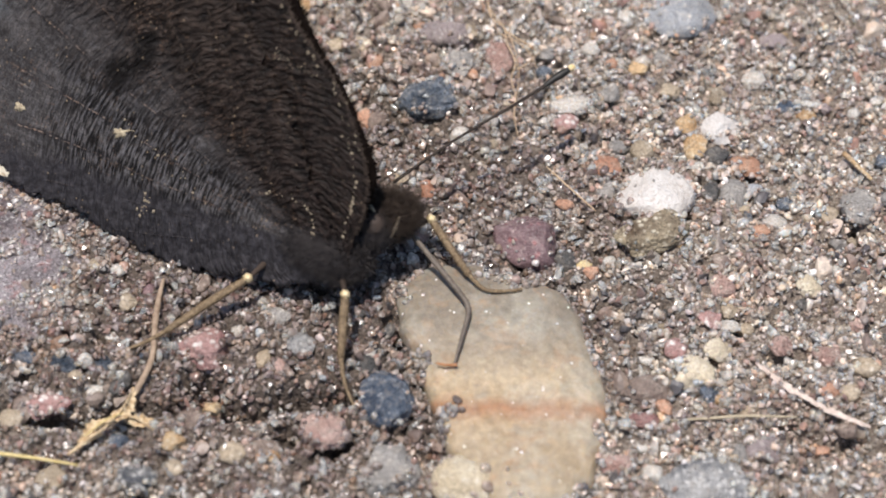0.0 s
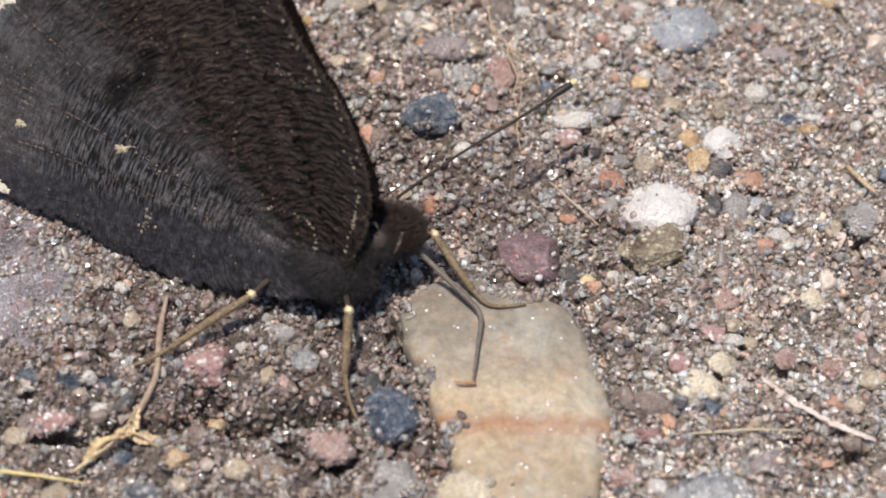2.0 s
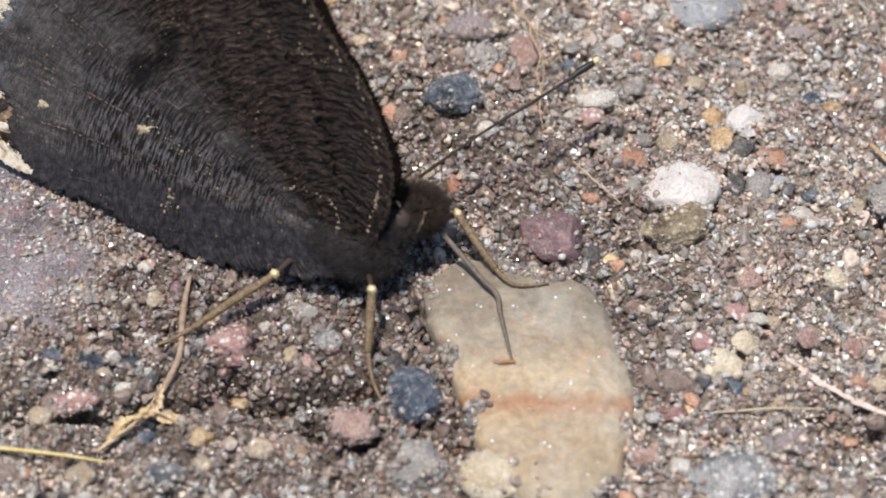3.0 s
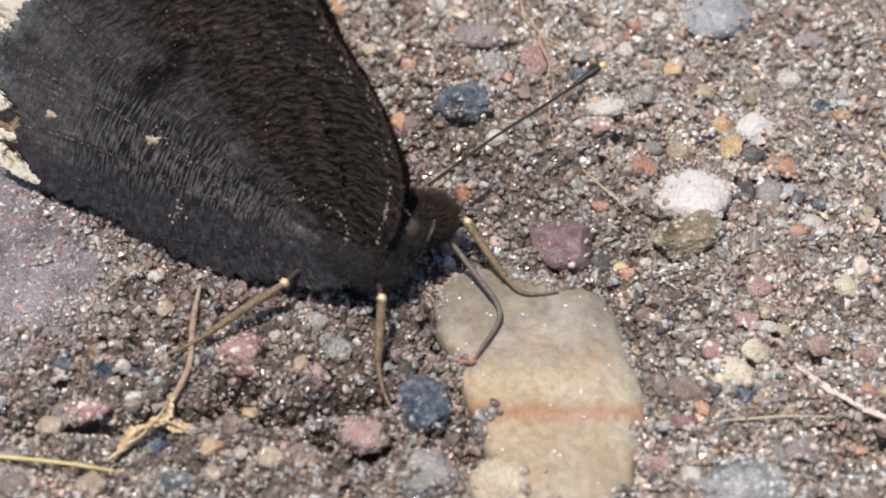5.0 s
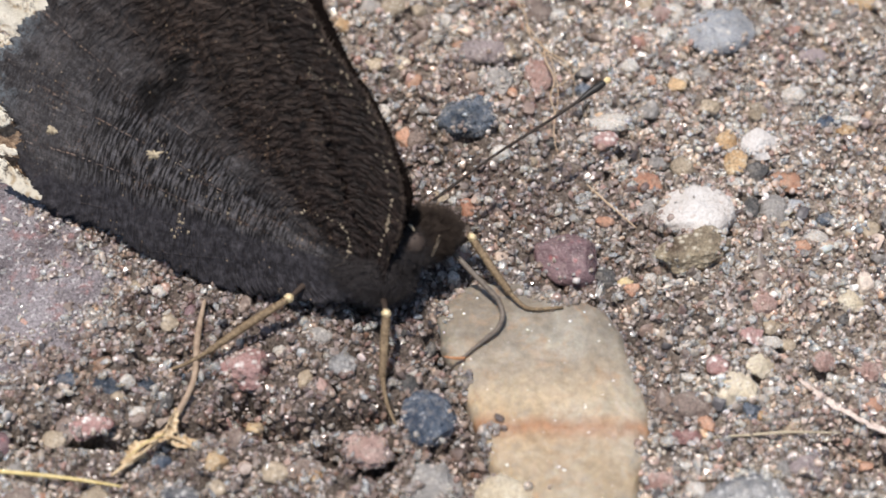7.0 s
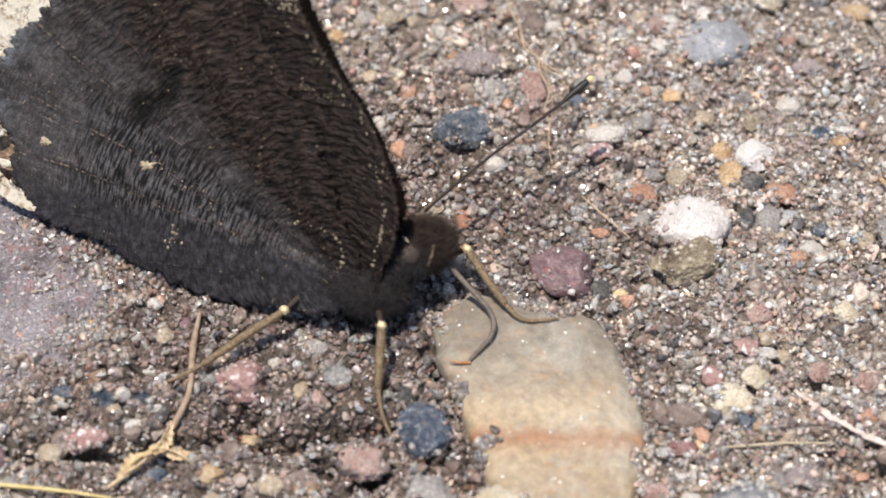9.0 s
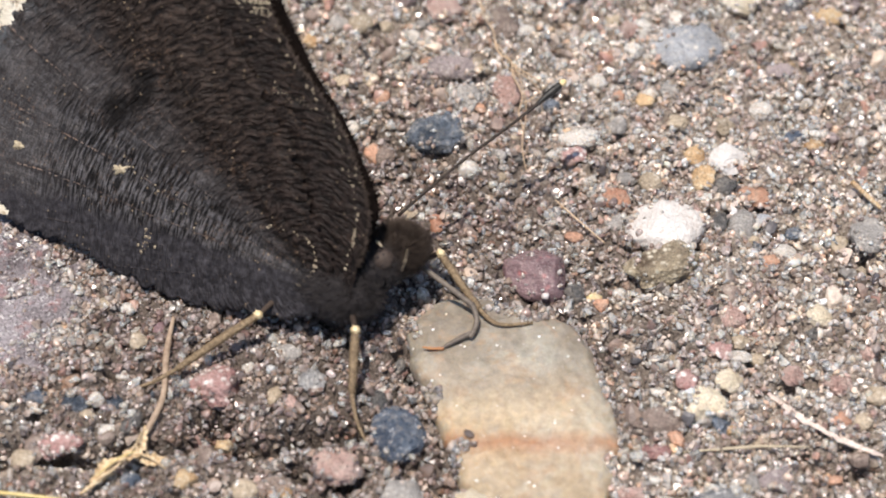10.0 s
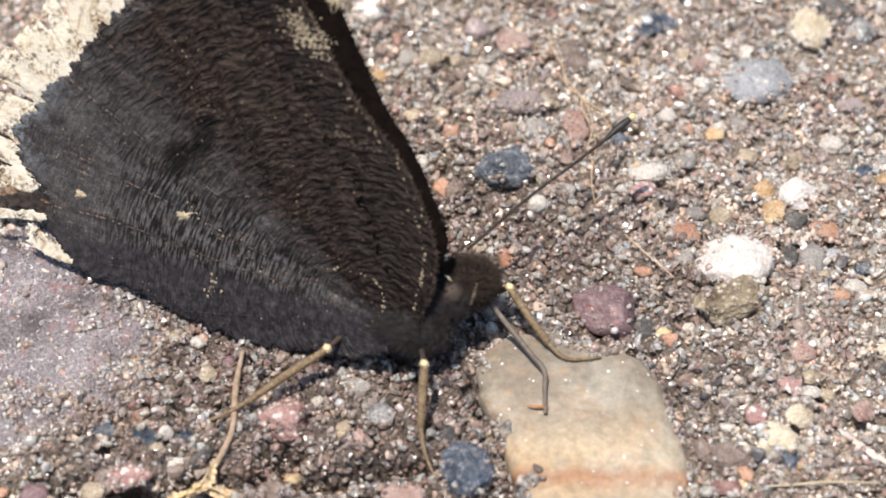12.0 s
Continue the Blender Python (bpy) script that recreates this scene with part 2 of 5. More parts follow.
# pale sugary sandstone with a rust band across it
n = Nodes("banded_sandstone", 0.6)
xyz = n.split(n.coord)
level = n.math("ADD", xyz[1], n.math("MULTIPLY", n.math("SUBTRACT", n.noise(3.4, 5.0, 0.65), 0.5), 3.4))
c = n.ramp(n.math("DIVIDE", n.math("ADD", level, 10.0), 20.0, True), (0.0, (0.37, 0.30, 0.21)), (0.24, (0.39, 0.305, 0.205)), (0.29, (0.40, 0.29, 0.18)), (0.34, (0.36, 0.21, 0.12)),
           (0.39, (0.43, 0.33, 0.215)), (0.45, (0.46, 0.37, 0.255)), (0.56, (0.33, 0.275, 0.205)), (0.70, (0.255, 0.218, 0.17)), (1.0, (0.205, 0.175, 0.14)))
c = n.mix(n.math("MULTIPLY", n.ramp(n.noise(1.3, 4.0, 0.6), (0.55, 0.0), (0.72, 1.0)), 0.45), c, (0.27, 0.245, 0.21))
c = n.mix(n.math("MULTIPLY", n.ramp(n.noise(4.2, 3.0, 0.55), (0.50, 0.0), (0.66, 1.0)), 0.55), c, (0.42, 0.40, 0.34))
c = n.mix(n.math("MULTIPLY", n.ramp(n.noise(2.1, 4.0, 0.65, warp=0.6), (0.54, 0.0), (0.70, 1.0)), 0.5), c, (0.40, 0.25, 0.14))
band = n.math("ADD", n.math("ADD", xyz[1], 3.2), n.math("MULTIPLY", n.math("SUBTRACT", n.noise(2.0, 4.0, 0.65), 0.5), 1.7))
c = n.mix(n.math("MULTIPLY", n.ramp(n.math("ABSOLUTE", band), (0.08, 1.0), (1.05, 0.0)), n.ramp(n.noise(1.4, 4.0, 0.65), (0.34, 0.20), (0.62, 0.75))), c, (0.34, 0.165, 0.08))
c = n.mix(0.45, c, n.ramp(n.noise(0.75, 5.0, 0.75), (0.3, 0.22), (0.7, 0.80)), "OVERLAY")
# sparkles on the stone, painted into the colour as clustered white specks
c = n.mix(n.math("MULTIPLY", n.ramp(n.cells(0.80), (0.09, 1.0), (0.16, 0.0)), n.ramp(n.noise(1.7, 3.0, 0.7), (0.50, 0.0), (0.58, 1.0))), c, (0.90, 0.88, 0.84))
n.put("Base Color", c)
n.put("Roughness", n.ramp(n.noise(0.25, 2.0), (0.35, 0.35), (0.65, 0.75)))
n.put("Subsurface Weight", 0.6)
n.put("Subsurface Radius", (0.7 * MM, 0.5 * MM, 0.32 * MM))
n.put("Subsurface Scale", 1.0)
n.bump(n.noise(2.4, 3.0, 0.55), 0.30)
n.bump(n.noise(0.22, 3.0, 0.65), 0.05)
sandstone = n.mat


def plain(name, low, high, size, rough, spec=0.4, relief=0.03, through=0.0):
    n = Nodes(name, rough, spec)
    n.put("Base Color", n.mix(n.ramp(n.noise(size, 4.0, 0.65), (0.3, 0.0), (0.7, 1.0)), low, high))
    n.bump(n.noise(size * 0.6, 3.0), relief)
    if through:
        n.put("Subsurface Weight", through)
        n.put("Subsurface Radius", (0.4 * MM, 0.3 * MM, 0.2 * MM))
        n.put("Subsurface Scale", 1.0)
    return n.mat


fur_mat = plain("brown_fur", (0.026, 0.0185, 0.015), (0.082, 0.060, 0.047), 0.9, 0.8, 0.25, 0.05)
thorax_mat = plain("grey_fur", (0.026, 0.0225, 0.023), (0.082, 0.072, 0.072), 0.9, 0.8, 0.25, 0.05)
leg_mat = plain("tan_leg", (0.10, 0.066, 0.038), (0.33, 0.245, 0.15), 0.22, 0.6, 0.3, 0.08)
knee_mat = plain("pale_knee", (0.62, 0.47, 0.24), (0.80, 0.68, 0.44), 0.3, 0.4, 0.5, 0.02)
antenna_mat = plain("dark_antenna", (0.028, 0.022, 0.019), (0.07, 0.057, 0.05), 0.25, 0.8, 0.12, 0.03)
club_mat = plain("black_club", (0.012, 0.011, 0.010), (0.03, 0.028, 0.026), 0.3, 0.5, 0.4, 0.03)
tip_mat = plain("cream_tip", (0.70, 0.52, 0.22), (0.82, 0.70, 0.45), 0.3, 0.5, 0.4, 0.02)
tongue_mat = plain("grey_tongue", (0.085, 0.068, 0.056), (0.19, 0.158, 0.128), 0.3, 0.62, 0.5, 0.02)
tongue_tip_mat = plain("orange_tongue_tip", (0.30, 0.13, 0.055), (0.48, 0.24, 0.11), 0.3, 0.45, 0.5, 0.02)
n = Nodes("brown_eye", 0.55, 0.2)
n.put("Base Color", n.mix(n.ramp(n.cells(0.42), (0.20, 1.0), (0.34, 0.0)), n.mix(n.noise(0.5, 3.0), (0.045, 0.033, 0.028), (0.10, 0.076, 0.063)), (0.012, 0.008, 0.011)))
n.bump(n.cells(0.07), 0.02)
eye_mat = n.mat
pale_straw_mat = plain("weathered_straw", (0.34, 0.28, 0.19), (0.62, 0.54, 0.40), 0.5, 0.6, 0.3, 0.08)
straw_mat = plain("yellow_straw", (0.52, 0.40, 0.14), (0.74, 0.62, 0.32), 0.7, 0.5, 0.4, 0.05)
husk_mat = plain("dry_husk", (0.40, 0.24, 0.11), (0.82, 0.70, 0.48), 0.3, 0.6, 0.3, 0.08)
twig_mat = plain("dry_twig", (0.24, 0.17, 0.12), (0.44, 0.34, 0.25), 0.5, 0.7, 0.3, 0.08)
splinter_mat = plain("pale_splinter", (0.50, 0.40, 0.35), (0.74, 0.65, 0.58), 0.5, 0.6, 0.3, 0.06)
fibre_mat = plain("root_fibre", (0.40, 0.28, 0.18), (0.60, 0.46, 0.32), 0.4, 0.6, 0.3, 0.03)
border_speck = Nodes("pale_wing_border", 0.6, 0.3)
n = border_speck
c = n.mix(n.noise(1.5, 3.0), (0.68, 0.60, 0.44), (0.84, 0.80, 0.71))
speck = n.math("MULTIPLY", n.ramp(n.noise(0.42, 5.0, 0.75, warp=0.8), (0.50, 0.0), (0.57, 0.95)), n.ramp(n.noise(2.2, 3.0), (0.44, 0.0), (0.56, 1.0)))
c = n.mix(n.math("MULTIPLY", n.ramp(n.noise(1.1, 4.0, 0.7, warp=0.8), (0.52, 0.0), (0.62, 1.0)), 0.7), c, (0.40, 0.26, 0.12))
n.put("Base Color", n.mix(speck, c, (0.075, 0.055, 0.042)))
n.bump(n.noise(0.3, 4.0, 0.7), 0.12)
border_mat = n.mat


def wing_material(name, blue):
    """Dark scales: wavy ripples on the brown part, black dashes between the veins of the grey part, scattered pale scales."""
    n = Nodes(name, 0.6, 0.18)
    x, y, _ = n.split(n.coord)
    r = n.math3("LENGTH", n.coord)
    around = n.math("ARCTAN2", y, n.math("MULTIPLY", x, -1.0))
    wob = n.math("MULTIPLY", n.math("SUBTRACT", n.noise(2.2, 2.0, 0.5), 0.5), 1.4)
    rr = n.math("ADD", r, wob)
    side = n.math("MULTIPLY", around, n.math("ADD", 1.0, n.math("MULTIPLY", r, 0.46)))

    def polar(along, across, w):
        return n.join(n.math("MULTIPLY", rr, along), n.math("MULTIPLY", side, across), w)

    zone = n.ramp(n.math("ADD", around, n.math("MULTIPLY", n.math("SUBTRACT", n.noise(4.0, 3.0), 0.5), 0.5)), (0.24, 1.0), (0.66, 0.0)) if blue else 0.0
    arcs = n.noise(1.0, 2.0, 0.5, at=polar(2.5, 1.6, 0.0))
    fine = n.noise(1.0, 2.0, 0.6, at=polar(6.5, 2.6, 3.0))
    # the brown part: long ripples, the light on their crests mixed into the colour
    far_out = n.ramp(n.math("DIVIDE", r, 30.0), (0.15, 0.0), (0.60, 1.0))
    crest = n.mix(far_out, (0.030, 0.0205, 0.0175), (0.046, 0.033, 0.027) if blue else (0.027, 0.019, 0.016))
    brown_part = n.mix(n.ramp(arcs, (0.34, 0.0), (0.64, 1.0)), (0.0065, 0.0048, 0.0044), crest)
    # the grey part: an even bloom, streaked along the veins
    streak = n.noise(1.0, 3.0, 0.65, at=n.join(n.math("MULTIPLY", r, 0.20), n.math("MULTIPLY", around, 30.0), 11.0))
    bloom = n.mix(n.ramp(n.noise(3.2, 4.0, 0.6), (0.34, 0.0), (0.66, 1.0)), (0.056, 0.0515, 0.0515), (0.112, 0.104, 0.104))
    grey_part = n.mix(n.ramp(streak, (0.36, 0.75), (0.58, 0.0)), bloom, (0.027, 0.025, 0.026))
    grey_part = n.mix(n.math("MULTIPLY", n.ramp(fine, (0.50, 0.0), (0.68, 1.0)), 0.45), grey_part, (0.12, 0.117, 0.125))
    hairline = n.noise(1.0, 2.0, 0.6, at=n.join(n.math("MULTIPLY", r, 0.35), n.math("MULTIPLY", around, 62.0), 23.0))
    grey_part = n.mix(n.math("MULTIPLY", n.ramp(hairline, (0.60, 0.0), (0.68, 1.0)), n.ramp(n.noise(0.8, 3.0, 0.7), (0.46, 0.0), (0.60, 0.7))), grey_part, (0.19, 0.175, 0.165))
    dash = n.noise(1.0, 1.0, 0.5, at=n.join(n.math("MULTIPLY", n.math("ADD", r, n.math("MULTIPLY", wob, 0.22)), 5.4), n.math("MULTIPLY", side, 1.5), 7.0))
    belt = n.math("MULTIPLY", n.ramp(n.math("ADD", around, n.math("MULTIPLY", n.math("SUBTRACT", n.noise(3.0, 2.0), 0.5), 0.4)), (0.28, 1.0), (0.46, 0.12)), n.ramp(n.math("DIVIDE", r, 30.0), (0.12, 0.3), (0.26, 1.0), (0.66, 1.0), (0.80, 0.15)))
    grey_part = n.mix(n.math("MULTIPLY", n.ramp(dash, (0.49, 0.0), (0.57, 1.0)), n.math("MULTIPLY", belt, 0.92)), grey_part, (0.0075, 0.0070, 0.0075))
    grey_part = n.mix(n.math("MULTIPLY", n.math("MULTIPLY", n.ramp(dash, (0.40, 1.0), (0.46, 0.0)), belt), 0.55), grey_part, (0.15, 0.146, 0.157))
    c = n.mix(zone, brown_part, grey_part)
    # single scales
    grain = n.noise(0.13, 3.0, 0.75)
    c = n.mix(0.75, c, n.ramp(grain, (0.30, 0.10), (0.70, 0.88)), "OVERLAY")
    c = n.mix(n.math("MULTIPLY", n.ramp(n.noise(0.55, 4.0, 0.7), (0.50, 0.0), (0.64, 1.0)), 0.6), c, n.mix(1.0, c, (0.50, 0.47, 0.46), "MULTIPLY"))
    c = n.mix(n.math("MULTIPLY", n.ramp(n.noise(3.0, 4.0, 0.65), (0.53, 0.0), (0.68, 1.0)), 0.6), c, (0.008, 0.0065, 0.006))
    # veins, picked out with pale and rusty scales
    ray = n.math("ABSOLUTE", n.math("SUBTRACT", n.math("FRACT", n.math("ADD", n.math("MULTIPLY", around, 6.2), n.math("MULTIPLY", n.noise(11.0, 1.0), 0.5))), 0.5))
    vein = n.math("MULTIPLY", n.ramp(ray, (0.0, 1.0), (0.030, 0.0)), n.ramp(n.noise(3.0, 2.0), (0.40, 0.0), (0.52, 1.0)))
    beside = n.ramp(ray, (0.02, 1.0), (0.10, 0.0))
    c = n.mix(n.math("MULTIPLY", n.math("MULTIPLY", beside, zone), 0.5), c, (0.014, 0.012, 0.013))
    c = n.mix(n.math("MULTIPLY", vein, n.ramp(n.noise(0.28, 2.0), (0.48, 0.0), (0.60, 0.8))), c, n.mix(zone, (0.10, 0.07, 0.05), n.mix(n.noise(1.2, 2.0), (0.34, 0.20, 0.13), (0.30, 0.28, 0.27))))
    # rusty dust in patches
    rusty = n.math("MULTIPLY", n.ramp(n.noise(0.26, 3.0, 0.7), (0.56, 0.0), (0.66, 1.0)), n.ramp(n.noise(3.6, 3.0, 0.6), (0.48, 0.0), (0.62, 0.55)))
    c = n.mix(rusty, c, (0.15, 0.092, 0.062))
    if blue:
        # slaty blue-green flakes inside the pale border, scale by scale
        rim = n.math("MULTIPLY", n.ramp(n.math("DIVIDE", n.math("ADD", r, n.math("MULTIPLY", n.noise(4.0, 2.0), 3.0)), 40.0), (0.72, 0.0), (0.80, 1.0)), n.ramp(n.noise(1.6, 2.0, 0.5), (0.46, 0.0), (0.54, 1.0)))
        rim = n.math("MULTIPLY", rim, n.ramp(n.noise(0.30, 4.0, 0.75, warp=0.6), (0.40, 0.0), (0.62, 0.85)))
        c = n.mix(n.math("MULTIPLY", rim, n.ramp(around, (0.0, 0.0), (0.10, 1.0), (0.70, 1.0), (0.80, 0.3))), c, (0.20, 0.235, 0.26))
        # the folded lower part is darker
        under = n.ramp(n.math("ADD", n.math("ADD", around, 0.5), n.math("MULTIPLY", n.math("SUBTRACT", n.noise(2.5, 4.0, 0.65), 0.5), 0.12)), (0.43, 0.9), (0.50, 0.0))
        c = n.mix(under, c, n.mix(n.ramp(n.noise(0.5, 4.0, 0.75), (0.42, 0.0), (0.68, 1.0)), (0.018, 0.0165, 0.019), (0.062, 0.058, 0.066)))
        for bx, by, bw, bl in ((-16.0, 9.6, 0.8, 1.7), (-17.8, 7.3, 1.0, 1.2)):
            u = n.math("DIVIDE", n.math("SUBTRACT", n.math("ADD", x, n.math("MULTIPLY", n.math("SUBTRACT", y, by), -0.12)), bx), bw)
            v = n.math("DIVIDE", n.math("SUBTRACT", y, by), bl)
            d = n.math("ADD", n.math("ADD", n.math("MULTIPLY", u, u), n.math("MULTIPLY", v, v)), n.math("MULTIPLY", n.math("SUBTRACT", n.noise(0.9, 4.0, 0.7), 0.5), 3.6))
            c = n.mix(n.ramp(n.math("MULTIPLY", d, 0.5), (0.20, 0.92), (0.90, 0.0)), c, (0.0065, 0.0052, 0.0048))
    dots = n.math("MULTIPLY", n.ramp(n.cells(0.50), (0.07, 1.0), (0.20, 0.0)), n.ramp(n.noise(2.0, 3.0), (0.50, 0.0), (0.60, 0.75)))
    c = n.mix(dots, c, (0.36, 0.27, 0.18))
    n.put("Base Color", c)
    n.put("Roughness", n.ramp(n.noise(0.4, 2.0), (0.4, 0.42), (0.6, 0.75)))
    n.bump(n.math("MULTIPLY", arcs, n.math("SUBTRACT", 1.0, n.math("MULTIPLY", zone, 0.85))), 1.0)
    n.bump(n.math("MULTIPLY", dash, n.math("MULTIPLY", zone, belt)), -0.35)
    n.bump(fine, 0.06)
    n.bump(grain, 0.035)
    n.bump(vein, 0.03)
    return n.mat


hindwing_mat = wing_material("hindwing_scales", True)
forewing_mat = wing_material("forewing_scales", False)
inner_mat = plain("far_wing_inner_face", (0.004, 0.003, 0.0026), (0.011, 0.0075, 0.0065), 0.6, 0.8, 0.05, 0.08)
patch_mat = plain("cream_scale_patch", (0.16, 0.12, 0.08), (0.66, 0.57, 0.40), 0.3, 0.7, 0.2, 0.06)


# ---- building helpers ----
def mesh_of(name, verts, faces, material, smooth=True):
    """A mesh from points in millimetres."""
    me = bpy.data.meshes.new(name)
    me.from_pydata([tuple(c * MM for c in v) for v in verts], [], [tuple(f) for f in faces])
    me.polygons.foreach_set("use_smooth", [smooth] * len(me.polygons))
    me.materials.append(material)
    me.update()
    return me


def part(name, me, parent, label="", at=None):
    ob = new(name, me)
    ob.parent = parent
    if at is not None:
        ob.matrix_basis = at
    return tagged(ob, label)


def ball(level):
    bm = bmesh.new()
    bmesh.ops.create_icosphere(bm, subdivisions=level, radius=1.0)
    v = np.array([p.co[:] for p in bm.verts])
    f = [[p.index for p in face.verts] for face in bm.faces]
    bm.free()
    return v, f


BALLS = {k: ball(k) for k in (1, 2, 3, 4, 5, 6)}


def lump(rng, level, cuts, lo, hi, rough, freq=1.6):
    """A unit stone: a ball with worn flat faces and an uneven skin."""
    v, f = BALLS[level]
    v = v.copy()
    for _ in range(cuts):
        d = rng.normal(size=3)
        d /= np.linalg.norm(d)
        over = np.maximum(0.0, v @ d - rng.uniform(lo, hi))
        v -= 0.92 * over[:, None] * d
    o = Vector(rng.uniform(-50, 50, 3))
    if rough:
        k = np.array([noise.fractal(Vector(p) * freq + o, 0.9, 2.1, 4) for p in v])
        v *= (1.0 + rough * k)[:, None]
    return v, f


PITS = ((-13.2, -14.6, 1.2, 3.8), (-7.2, -18.4, 1.3, 2.4), (-3.4, -18.9, 1.2, 2.0), (-20.2, -17.6, 1.1, 1.4), (-3.5, -9.4, 1.4, 1.0),
        (27.6, -16.9, 1.0, 1.5), (29.8, -18.0, 1.5, 1.9), (32.6, -19.2, 1.8, 1.9), (21.0, 6.9, 0.9, 1.2), (30.3, 20.5, 1.2, 1.4))


def bed_height(x, y):
    """The general lie of the ground, without its small clods and holes (millimetres)."""
    p = Vector((x, y, 0.0))
    return 0.60 * noise.noise(p / 8.0) + 0.35 * noise.noise(p / 3.2 + Vector((5, 1, 0)))


def ground_height(x, y):
    """Low humps, and a small broken step that runs across before the insect's feet (millimetres)."""
    p = Vector((x, y, 0.0))
    h = 0.60 * noise.noise(p / 8.0) + 0.62 * noise.noise(p / 3.2 + Vector((5, 1, 0))) + 0.46 * noise.noise(p / 1.5 + Vector((1, 7, 0)))
    # crevices between clods of sand, and small holes where a stone has come out
    where = noise.noise(p / 7.0 + Vector((3, 3, 8)))
    crack = max(0.0, 1.0 - abs(noise.noise(p / 3.0 + Vector((9, 4, 2)))) / 0.13)
    h -= 1.25 * crack * min(1.0, max(0.0, where * 3.0 + 0.45))
    h -= 2.2 * min(1.0, max(0.0, noise.noise(p / 1.25 + Vector((2, 9, 6))) - 0.50) * 5.0)
    edge = -16.6 + 1.3 * noise.noise(Vector((x / 4.0, 2.0, 0.0))) + 0.05 * (x + 20.0)
    for px, py, r, d in PITS:
        h -= d * math.exp(-((x - px) ** 2 + (y - py) ** 2) / (r * r))
    if -34.0 < x < 1.0:
        fade = min(1.0, (x + 34.0) / 4.0, (1.0 - x) / 4.0)
        h -= fade * 2.9 * math.exp(-((y - edge) / 0.75) ** 2)
        h += fade * 0.5 / (1.0 + math.exp(-(y - edge) * 2.0))
    return h


# ---- the ground ----
def build_ground():
    xs = np.concatenate([[-3000, -900, -300, -120, -70], np.arange(-46, 46.1, 0.4), [70, 120, 300, 900, 3000]])
    ys = np.concatenate([[-3000, -900, -300, -120, -60], np.arange(-36, 40.1, 0.4), [60, 120, 300, 900, 3000]])
    verts = []
    for y in ys:
        for x in xs:
            near = abs(x) < 47 and -37 < y < 41
            verts.append((x, y, ground_height(x, y) + 0.22 * noise.noise(Vector((x * 1.4, y * 1.4, 5))) + 0.10 * noise.noise(Vector((x * 3.4, y * 3.4, 9))) - 0.02 if near else -0.02))
    w = len(xs)
    faces = [(j * w + i, j * w + i + 1, (j + 1) * w + i + 1, (j + 1) * w + i) for j in range(len(ys) - 1) for i in range(w - 1)]
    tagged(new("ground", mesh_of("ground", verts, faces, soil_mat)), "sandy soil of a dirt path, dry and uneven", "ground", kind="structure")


def scatter(name, label, count, size, level, material, seed, x0, x1, y0, y1, lift, flat=False, chips=False):
    """Loose grains strewn over the ground, as one heap of stuff."""
    rng = np.random.default_rng(seed)
    kinds = [lump(rng, level, 11, 0.22, 0.72, 0.16 if level > 1 else 0.0)[0] for _ in range(14)]
    if chips:
        kinds = [BALLS[1][0] * rng.uniform(0.55, 1.3, (12, 1)) for _ in range(14)]
    faces = np.array(BALLS[level][1])
    allv, allf, at = [], [], 0
    for i in range(count):
        x, y = rng.uniform(x0, x1), rng.uniform(y0, y1)
        if any((x - a) ** 2 + (y - b) ** 2 < r for a, b, r in BEDS):
            continue
        s = size * min(math.exp(rng.normal(0, 0.38)), 1.6) * 0.58
        m = np.array(Euler(rng.uniform(0, 6.28, 3)).to_matrix())
        v = (kinds[rng.integers(14)] * (s * rng.uniform(0.65, 1.35, 3))) @ m.T
        z = ground_height(x, y) + lift + rng.normal(0, 0.14)
        allv.append(v + (x, y, z))
        allf.append(faces + at)
        at += len(v)
    v, f = np.concatenate(allv) * MM, np.concatenate(allf)
    me = bpy.data.meshes.new(name)
    me.vertices.add(len(v))
    me.vertices.foreach_set("co", v.ravel())
    me.loops.add(f.size)
    me.loops.foreach_set("vertex_index", f.ravel())
    me.polygons.add(len(f))
    me.polygons.foreach_set("loop_start", np.arange(0, f.size, 3))
    me.polygons.foreach_set("use_smooth", np.full(len(f), not flat))
    me.materials.append(material)
    me.update(calc_edges=True)
    tagged(new(name, me), label, name.replace("_", " "), kind="stuff")


def crumbs(name, label, size, material, seed, spots):
    """Sand grains lying on the stones."""
    rng = np.random.default_rng(seed)
    kinds = [lump(rng, 2, 8, 0.42, 0.85, 0.10)[0] for _ in range(10)]
    verts, faces = [], []
    for p in spots:
        s = size * math.exp(rng.normal(0, 0.35)) * 0.5
        m = np.array(Euler(rng.uniform(0, 6.28, 3)).to_matrix())
        base = len(verts)
        verts += [tuple(q) for q in (kinds[rng.integers(10)] * (s * rng.uniform(0.65, 1.35, 3))) @ m.T + np.array(p) + (0, 0, 0.3 * s)]
        faces += [tuple(base + a for a in f) for f in BALLS[2][1]]
    tagged(new(name, mesh_of(name, verts, faces, material)), label, "sand", kind="stuff")


build_ground()

# ---- pebbles ----
SEEDS = iter(range(100, 9999))
BEDS = []
CRUMBS = []


